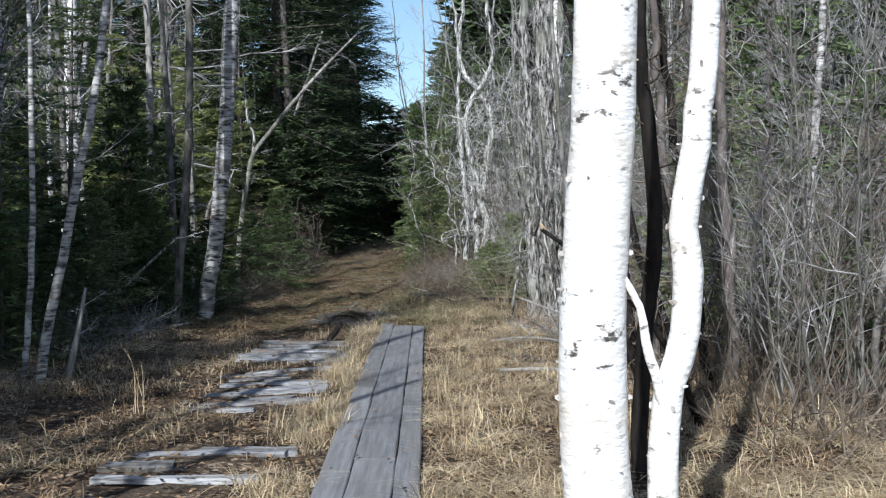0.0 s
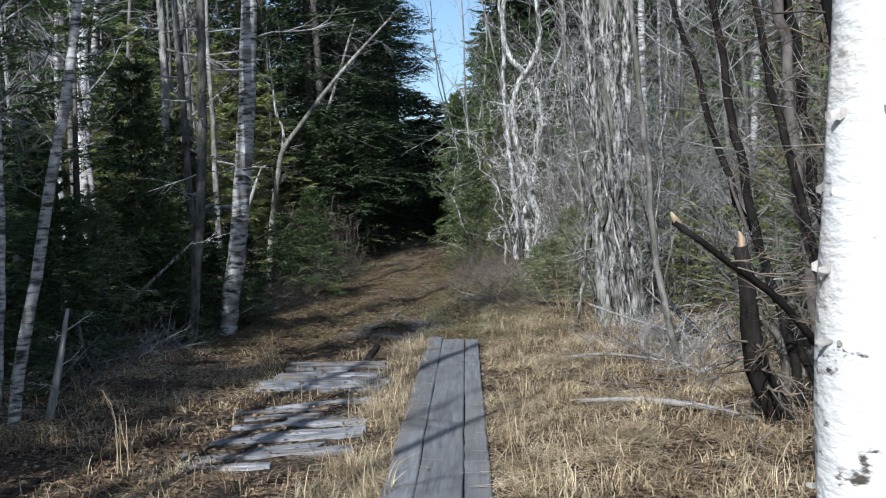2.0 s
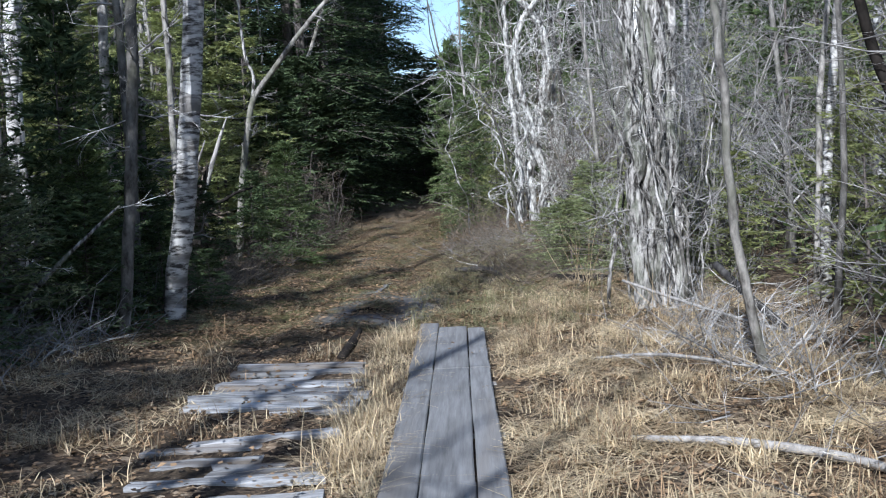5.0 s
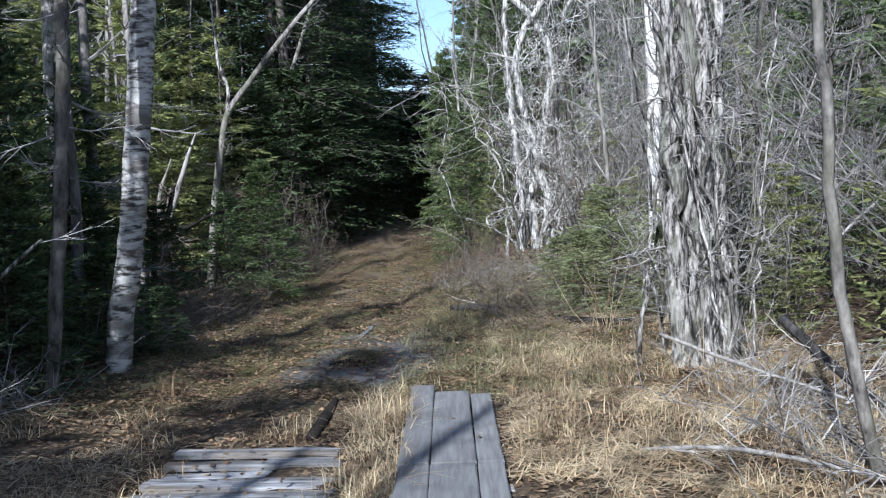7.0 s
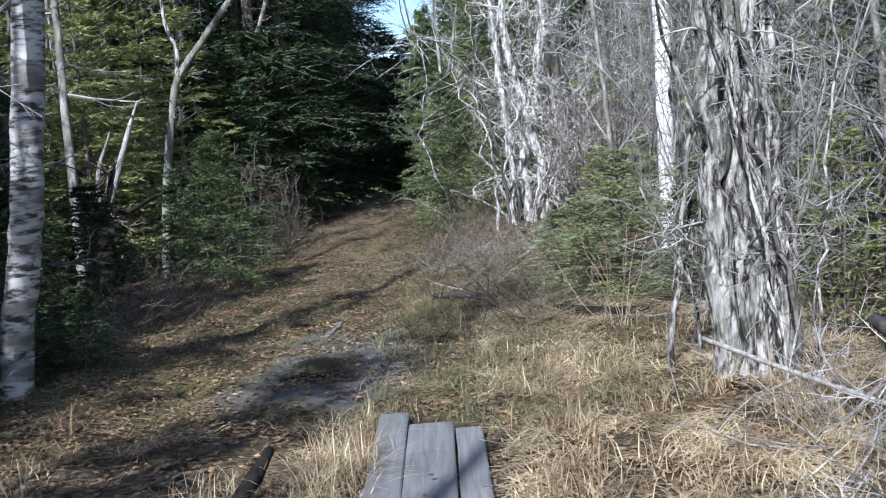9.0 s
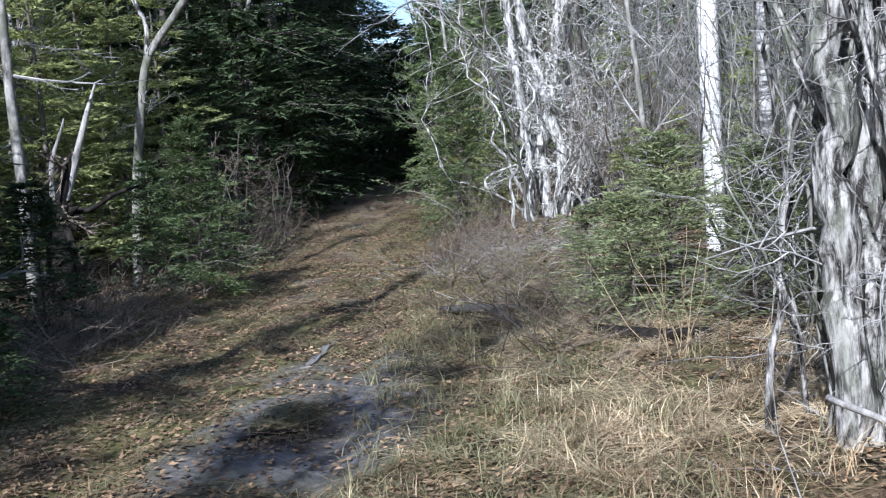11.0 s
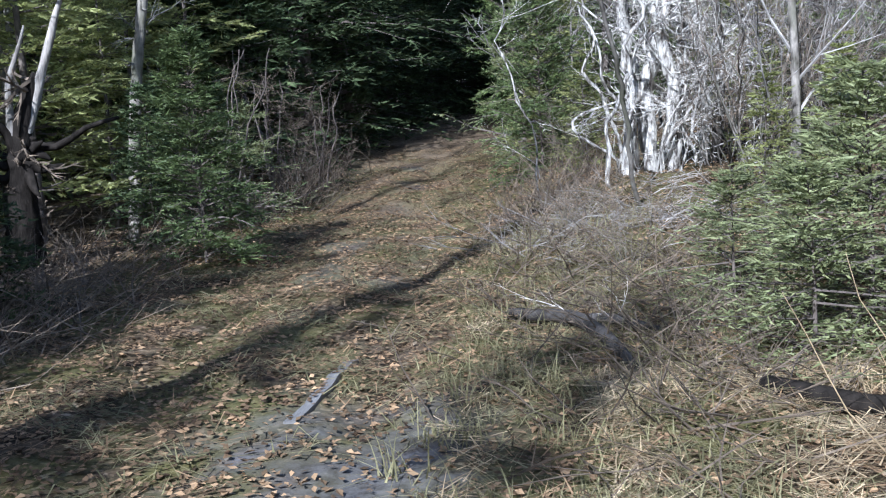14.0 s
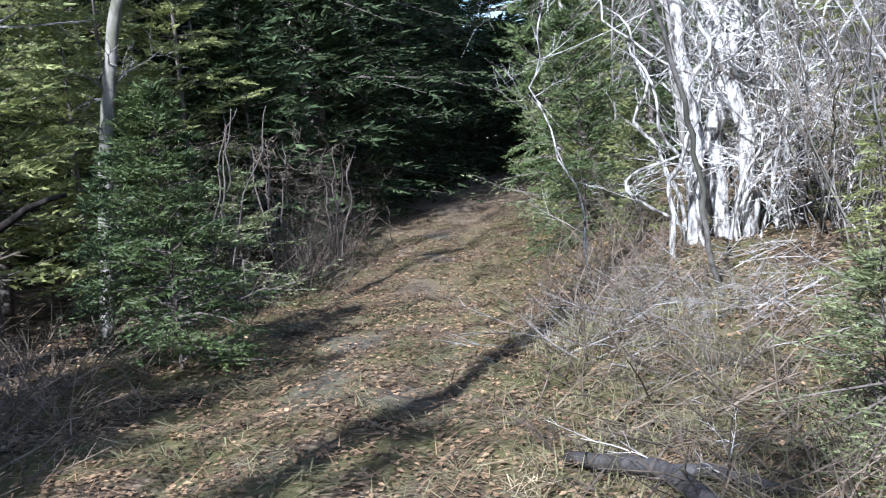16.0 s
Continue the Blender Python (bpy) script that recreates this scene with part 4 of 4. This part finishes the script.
for k in range(24):
    x, y = 1.0 + rng.gauss(0, 0.42), 25.6 + rng.gauss(0, 0.35)
    lx, top, r = rng.gauss(0, 0.8), rng.uniform(1.0, 5.0), rng.uniform(0.008, 0.024)
    if k < 5:
        x, lx, top, r = 0.62 + 0.2 * k, 0.15 * k - 0.3, 6.5, (0.06, 0.085, 0.075, 0.05, 0.06)[k]
    kink = rng.gauss(0, 0.2)
    z0 = H(x, y)
    pole("stem", "", [(x, y, z0 - 0.1), (x + lx * 0.1, y, z0 + top * 0.15), (x + lx * 0.45 + kink, y, z0 + top * 0.5), (x + lx * 0.6 - kink * 0.5, y - 0.1, z0 + top * 0.72), (x + lx, y - 0.2, z0 + top)], (r, r * 0.9, r * 0.7, r * 0.35), BLEACHED, "tree", 8 if k < 5 else 5, 8, TWIG_PALE, 90 + k, 0.2, "", 0.6, 0.1, 0.3, 0, bleached, 0.06 if k < 5 else 0.13, 14)
gnarl(bleached, 162, Vector((1.75, 25.2, 0.4)), Vector((1.8, 25.2, 3.0)), 42, 0.8, 0.009, 0.0, BLEACHED)
gnarl(bleached, 161, Vector((1.0, 25.5, 0.4)), Vector((1.1, 25.5, 4.6)), 80, 1.0, 0.0105, 0.05, BLEACHED)
for k, (x, y, h, n_) in enumerate(((-3.75, 27.4, 1.7, 34), (-3.6, 29.2, 1.5, 30), (-4.3, 26.2, 2.0, 26))):
    dead = thing("dead_shrub", "crooked brown dead shrub at the dark wood's edge", "shrub", group="dead shrubs at the wood's edge")
    z0 = H(x, y)
    for j in range(5):
        dx = rng.gauss(0, 0.25)
        pole("stem", "", [(x + dx * 0.4, y, z0 - 0.05), (x + dx, y, z0 + h * 0.5), (x + dx * 1.6, y + 0.1, z0 + h)], (0.014, 0.011, 0.005), SPRUCE_BARK, "shrub", 5, 0, seed=500 + 10 * k + j, parent=dead, crook=0.1)
    gnarl(dead, 180 + k, Vector((x, y, z0 + 0.2)), Vector((x, y, z0 + h)), n_, 0.55, 0.006, 0.0, TWIG_BROWN)
pole("broken_stump", "pale barkless broken stump among alders", [(0.5, 25.3, -0.1), (0.53, 25.3, 0.4), (0.58, 25.3, 1.0), (0.61, 25.3, 1.32)], (0.085, 0.08, 0.07, 0.02), BLEACHED, "stump", 10, seed=130, rough=0.08)

# young firs beside the track
f1 = conifer("young_fir", "bushy dark green young fir beside the track", 201, 1.95, 0.8, 22, 8, 0.016, 0.06, NEEDLE, 0.0, 0.2, 13, 10, 0.4, 0.02, "young firs beside the track")
f1.matrix_basis = at(-3.5, 23.4, 0, 0.95, 1.1)
f2 = conifer("young_fir", "low spreading green young fir beside the track", 202, 1.5, 0.85, 15, 7, 0.015, 0.055, NEEDLE_LIT_OLIVE, 0.0, 0.15, 10, 8, 0.5, 0.02, "young firs beside the track", tumble=1.6)
f2.matrix_basis = at(1.35, 19.7)
for k, (x, y, s, sz) in enumerate(((0.95, 19.3, 0.8, 0.7), (1.75, 18.7, 0.9, 0.7), (2.2, 20.2, 1.1, 0.9), (0.75, 20.4, 0.7, 0.6), (1.6, 21.2, 1.0, 0.7), (2.8, 19.2, 1.1, 0.9), (-0.35, 28.5, 1.0, 1.3), (-0.6, 31.5, 1.2, 1.7), (-0.8, 35, 1.3, 2.2), (-3.9, 26.5, 0.9, 1.0), (-4.4, 16.2, 1.0, 1.0), (-4.7, 14.5, 1.1, 1.2))):
    copy_thing(f2 if x > 0 or k % 2 else f1, at(x, y, k * 77, s, sz))


# ---- fallen wood ----
def log(label, path, radii, bark=None, seed=1, twigs=0, category="log", sides=9, name="fallen_log"):
    lifted = [(x, y, H(x, y) + z) for x, y, z in path]
    return pole(name, label, lifted, radii, bark or LOGWOOD, category, sides, twigs, TWIG_PALE, seed, 0.1, "fallen wood", 0.4, 0.1, 0.1)


log("weathered forked log lying across the verge", [(-0.64, 20.5, 0.04), (-0.47, 20.35, 0.08), (-0.27, 20.2, 0.09), (-0.1, 19.75, 0.06), (0.04, 19.1, 0.02)], (0.03, 0.044, 0.046, 0.036, 0.02), seed=301)
log("grey broken branch beside a log", [(-0.3, 20.25, 0.05), (-0.05, 20.1, 0.05), (0.22, 19.85, 0.02)], (0.035, 0.035, 0.02), seed=302, twigs=3)
log("mossy dead log lying under firs", [(0.55, 18.6, 0.04), (0.9, 18.3, 0.05), (1.3, 18.2, 0.05)], (0.05, 0.05, 0.03), DARK_BARK, 303)
log("bleached branch lying in dry grass", [(0.45, 10.4, 0.03), (0.9, 10.0, 0.05), (1.34, 9.65, 0.05), (1.6, 9.1, 0.02)], (0.018, 0.024, 0.016), DEADWOOD, 304, 8)
log("pale dead pole lying in dry grass", [(0.5, 12.7, 0.04), (1.0, 12.3, 0.08), (1.6, 11.6, 0.06)], (0.01, 0.014, 0.009), DEADWOOD, 305, 8)
log("pale dead pole leaning in the brush", [(1.05, 15.0, 0.35), (1.5, 14.2, 0.15), (2.1, 13.2, 0.05)], (0.015, 0.014, 0.01), DEADWOOD, 306, 6)
log("thick grey log leaning among alders", [(1.75, 14.2, 0.5), (1.95, 13.7, 0.25), (2.15, 13.2, 0.0)], (0.035, 0.035, 0.03), LOGWOOD, 307, 5)
log("pale dead stem leaning at the wood's edge", [(-4.9, 14.6, 0.05), (-4.2, 14.6, 0.7), (-3.6, 14.8, 1.3)], (0.03, 0.022, 0.01), LICHEN, 308, 4)
log("dark stick lying on the mud", [(-1.7, 16.45, 0.01), (-1.52, 16.5, 0.02), (-1.38, 16.62, 0.01)], (0.008, 0.016, 0.008), DARK_BARK, 309, 0, "stick")
log("blackened stub of wood in the grass", [(-1.45, 13.5, 0.02), (-1.38, 13.75, 0.12), (-1.32, 13.9, 0.2)], (0.04, 0.04, 0.02), DARK_BARK, 310, 0, "stick")
plank = thing("buried_plank", "grey old plank sunk in the leaf litter", "plank")
B = Build()
for i in range(9):
    y = 18.5 + 0.16 * i
    c, z = -1.62 + 0.012 * i, H(-1.6, y) + 0.008
    for dx, dz in ((-0.035, -0.03), (-0.03, 0), (0.03, 0.002), (0.035, -0.03)):
        B.v.append(Vector((c + dx, y, z + dz)))
for i in range(8):
    for k in range(4):
        p, q = i * 4 + k, i * 4 + (k + 1) % 4
        B.f.append((p, p + 4, q + 4, q))
B.f += [(0, 1, 2, 3), (35, 34, 33, 32)]
part("board", B, PLANK, plank)

# brush heaps of thin dead sticks
rng = random.Random(400)
for label, mat, cx, cy, sx, sy, n_, up in (("heap of dark dead twigs at the wood's edge", TWIG_BROWN, -4.5, 22.2, 0.7, 1.6, 320, 0.35), ("heap of pale sunlit sticks under alders", DEADWOOD, 0.25, 23.4, 0.95, 1.2, 330, 0.1),
                                       ("tangle of dead sticks below the wood", TWIG, -4.4, 14.0, 0.6, 2.5, 320, 0.35), ("tangle of thin brush at the thicket's foot", TWIG, 1.7, 12.8, 0.5, 2.6, 320, 0.35), ("dark brush along the wood's foot", TWIG_BROWN, -3.9, 20.0, 0.45, 1.8, 340, 0.3), ("low tangle of dead stalks on the verge", TWIG_BROWN, 0.3, 21.8, 0.9, 2.4, 340, 0.16), ("brown twiggy brush under the thicket", TWIG_BROWN, 2.6, 8.0, 0.7, 2.0, 320, 0.7), ("low reddish brush beside the track", TWIG_BROWN, -0.3, 24.5, 0.6, 3.2, 320, 0.5),
                                       ("low brown brush beside the dark track", TWIG_BROWN, -3.7, 28.5, 0.35, 2.5, 320, 0.8), ("low brown brush by the fallen log", TWIG_BROWN, 0.4, 19.4, 0.8, 2.0, 310, 0.2)):
    B = Build()
    for _ in range(n_):
        x, y = rng.gauss(cx, sx * 0.6), rng.gauss(cy, sy * 0.6)
        a = rng.uniform(0, 6.28)
        sprig(B, rng, Vector((x, y, H(x, y) - 0.01)), Vector((math.cos(a), math.sin(a), rng.uniform(0, 2) * up * 1.6)), rng.uniform(0.2, 0.75), rng.uniform(0.003, 0.008), 1, 0.7, 0.0, (0, 3))
    tagged(new("brush_heap", B.mesh("brush_heap", mat)), label, "brush", kind="stuff")


# ---- grass and leaves ----
def grass(name, label, mat, seed, tufts, place, blades, height, width=0.006):
    rng = random.Random(seed)
    V, F = [], []
    for _ in range(tufts):
        spot = place(rng)
        if spot is None:
            continue
        cx, cy = spot
        n_ = rng.randint(blades // 2, blades)
        for _ in range(n_):
            x, y = cx + rng.gauss(0, 0.06), cy + rng.gauss(0, 0.06)
            z = H(x, y) - 0.01
            a, lean = rng.uniform(0, 6.28), rng.uniform(0.2, 2.2)
            h = height * rng.uniform(0.35, 1.15) * (0.85 + 1.0 * noise.noise(Vector((cx * 2.3, cy * 2.3, 5))))
            ca, sa = math.cos(a), math.sin(a)
            w_ = width * rng.uniform(0.6, 1.3)
            i = len(V)
            for f in (0, 0.4, 0.75, 1.0):
                ox = lean * h * f ** 1.8
                hz = h * f * (1 - 0.42 * lean * f)
                ww = w_ * (1 - 0.85 * f)
                V.append((x + ca * ox - sa * ww, y + sa * ox + ca * ww, z + hz))
                V.append((x + ca * ox + sa * ww, y + sa * ox - ca * ww, z + hz))
            for k in (0, 2, 4):
                F.append((i + k, i + k + 1, i + k + 3, i + k + 2))
    m = bpy.data.meshes.new(name)
    m.from_pydata(V, [], F)
    m.materials.append(mat)
    return tagged(new(name, m), label, "grass", kind="stuff")


def clear(x, y):
    if abs(x - walk_middle(y)) < 0.31 and y < 15.0:
        return False
    if -2.1 < x < -1.15 and (4.6 < y < 7.3 or 8.5 < y < 10.9 or 11.6 < y < 13.1):
        return False
    return True


def verge_right(rng):
    y = rng.uniform(3.0, 17.2)
    x = rng.uniform(-0.15, right_edge(y) + 0.6)
    return (x, y) if clear(x, y) and noise.noise(Vector((x * 1.5, y * 1.5, 9))) + 0.5 * noise.noise(Vector((x * 5, y * 5, 19))) > -0.05 else None


def strip_left(rng):
    y, x = rng.uniform(3.0, 15.5), rng.uniform(-1.2, -0.72)
    return (x, y) if clear(x, y) and noise.noise(Vector((x * 1.5, y * 1.5, 11))) > -0.2 else None


def verge_left(rng):
    y, x = rng.uniform(3.0, 15.5), rng.uniform(-4.6, -0.9)
    if y > 14 and (abs(x - trail(y)) < 0.95 or x < -3.2):
        return None
    return (x, y) if clear(x, y) and noise.noise(Vector((x * 1.1, y * 1.1, 13))) > -0.1 else None


def verge_green(rng):
    y, x = rng.uniform(14.6, 24), rng.gauss(-0.2, 0.6)
    return (x, y) if clear(x, y) and x > -1.1 else None


grass("dry_grass", "tall straw-coloured dry grass beside the boardwalk", STRAW, 501, 1900, verge_right, 22, 0.19, 0.0038)
grass("dry_grass", "strip of dry grass along the boardwalk's edge", STRAW, 502, 700, strip_left, 20, 0.22, 0.0036)
grass("dry_grass", "sparse dry grass between wheel track and wood", STRAW, 503, 1500, verge_left, 13, 0.17, 0.0042)
grass("brown_grass", "dull brown dead stalks standing between track and wood", LEAF, 505, 900, verge_left, 16, 0.22, 0.0036)
grass("brown_grass", "brown dead stalks among pale dry grass", LEAF, 506, 900, verge_right, 16, 0.2, 0.0036)
grass("green_grass", "half-green tufts of grass beyond the boardwalk", GREENISH, 504, 620, verge_green, 20, 0.2, 0.0042)


def litter(name, label, mat, seed, count, x0, x1, y0, y1, size):
    rng = random.Random(seed)
    V, F = [], []
    for _ in range(count):
        y = y0 + (y1 - y0) * rng.random() ** 1.3
        x = rng.uniform(x0, x1)
        if abs(x - walk_middle(y)) < 0.33 and y < 15.2 and rng.random() < 0.97:
            continue
        if (not clear(x, y) and rng.random() < 0.8) or (mud_at(x, y) > 0.3 and rng.random() < 0.6):
            continue
        a, s = rng.uniform(0, 6.28), size * rng.uniform(0.5, 1.3)
        lift = 0.055 if not clear(x, y) else 0.0
        c = Vector((x, y, H(x, y) + 0.008 + lift + rng.random() * 0.015))
        u = Vector((math.cos(a), math.sin(a), rng.uniform(-0.3, 0.3))) * s
        w_ = Vector((-math.sin(a), math.cos(a), rng.uniform(-0.45, 0.45))) * s * 0.6
        up = Vector((0, 0, s * rng.uniform(-0.1, 0.35)))
        i = len(V)
        V += [tuple(c - u), tuple(c + w_ + up), tuple(c + u), tuple(c - w_ + up)]
        F += [(i, i + 1, i + 2), (i, i + 2, i + 3)]
    m = bpy.data.meshes.new(name)
    m.from_pydata(V, [], F)
    m.materials.append(mat)
    return tagged(new(name, m), label, "leaf litter", kind="stuff")


litter("leaf_litter", "brown curled dead leaves covering the ground", LEAF, 601, 90000, -5.2, 2.8, 3.5, 31, 0.022)


def matted(name, label, mat, seed, count, x0, x1, y0, y1, keep):
    """Flattened dead stalks lying over one another."""
    rng = random.Random(seed)
    V, F = [], []
    for _ in range(count):
        y = y0 + (y1 - y0) * rng.random() ** 1.2
        x = rng.uniform(x0, x1)
        if not clear(x, y) or not keep(x, y):
            continue
        a, s, w_ = rng.uniform(0, 6.28), rng.uniform(0.05, 0.16), rng.uniform(0.002, 0.005)
        ca, sa, z = math.cos(a), math.sin(a), H(x, y) + rng.uniform(0.004, 0.05)
        t0, t1 = rng.uniform(-0.03, 0.03), rng.uniform(-0.03, 0.06)
        i = len(V)
        V += [(x - ca * s - sa * w_, y - sa * s + ca * w_, z + t0), (x - ca * s + sa * w_, y - sa * s - ca * w_, z + t0), (x + ca * s, y + sa * s, z + t1)]
        F.append((i, i + 1, i + 2))
    m = bpy.data.meshes.new(name)
    m.from_pydata(V, [], F)
    m.materials.append(mat)
    return tagged(new(name, m), label, "grass", kind="stuff")


matted("matted_grass", "flattened pale dead grass matted on the ground", STRAW, 701, 90000, -0.2, 2.8, 3.2, 19, lambda x, y: noise.noise(Vector((x * 1.3, y * 1.3, 31))) + 0.6 * noise.noise(Vector((x * 4.5, y * 4.5, 32))) > 0.0)
matted("matted_grass", "thin scatter of flattened dead stalks", STRAW, 702, 48000, -4.6, -0.7, 3.2, 24, lambda x, y: (y < 15 or (abs(x - trail(y)) > 1.0 and x > -3.0)) and noise.noise(Vector((x * 0.9, y * 0.9, 33))) > 0.12)

matted("low_grass", "short olive grass growing in the wheel track", GREENISH, 703, 36000, -3.6, 0.8, 14.8, 33, lambda x, y: mud_at(x, y) < 0.25 and noise.noise(Vector((x * 1.7, y * 1.3, 35))) > 0.08)
matted("leaf_straw", "dull brown dead stalks strewn on the wheel track", LEAF, 704, 20000, -4.4, 1.2, 14.5, 34, lambda x, y: mud_at(x, y) < 0.3 and noise.noise(Vector((x * 2.0, y * 1.6, 37))) > -0.2)
litter("leaf_litter", "small brown dead leaves strewn along the wheel track", LEAF, 602, 26000, -4.0, 0.8, 15, 34, 0.02)

# tall pale weed stalks
for label, x, y, n_, h in (("tuft of tall pale weed stalks beside firs", 0.95, 17.6, 13, 0.85), ("tuft of tall pale weed stalks in grass", 1.25, 13.9, 9, 0.7), ("thin pale weed stalks in dry grass", -2.4, 8.6, 6, 0.6), ("thin pale weed stalks by the boardwalk", -0.02, 8.2, 8, 0.6)):
    weed = thing("tall_weed", label, "weed", group="tall weeds")
    rng = random.Random(int(y * 10))
    for _ in range(n_):
        B = Build()
        bx, by = x + rng.gauss(0, 0.06), y + rng.gauss(0, 0.06)
        pts = bend(rng, Vector((bx, by, H(bx, by) - 0.02)), Vector((rng.gauss(0, 0.25), rng.gauss(0, 0.2), 1)), h * rng.uniform(0.5, 1.1), 5, 0.12, 0.0)
        B.sweep(pts, taper(0.0035, 0.0012, 6), 4)
        part("stalk", B, STRAW, weed)
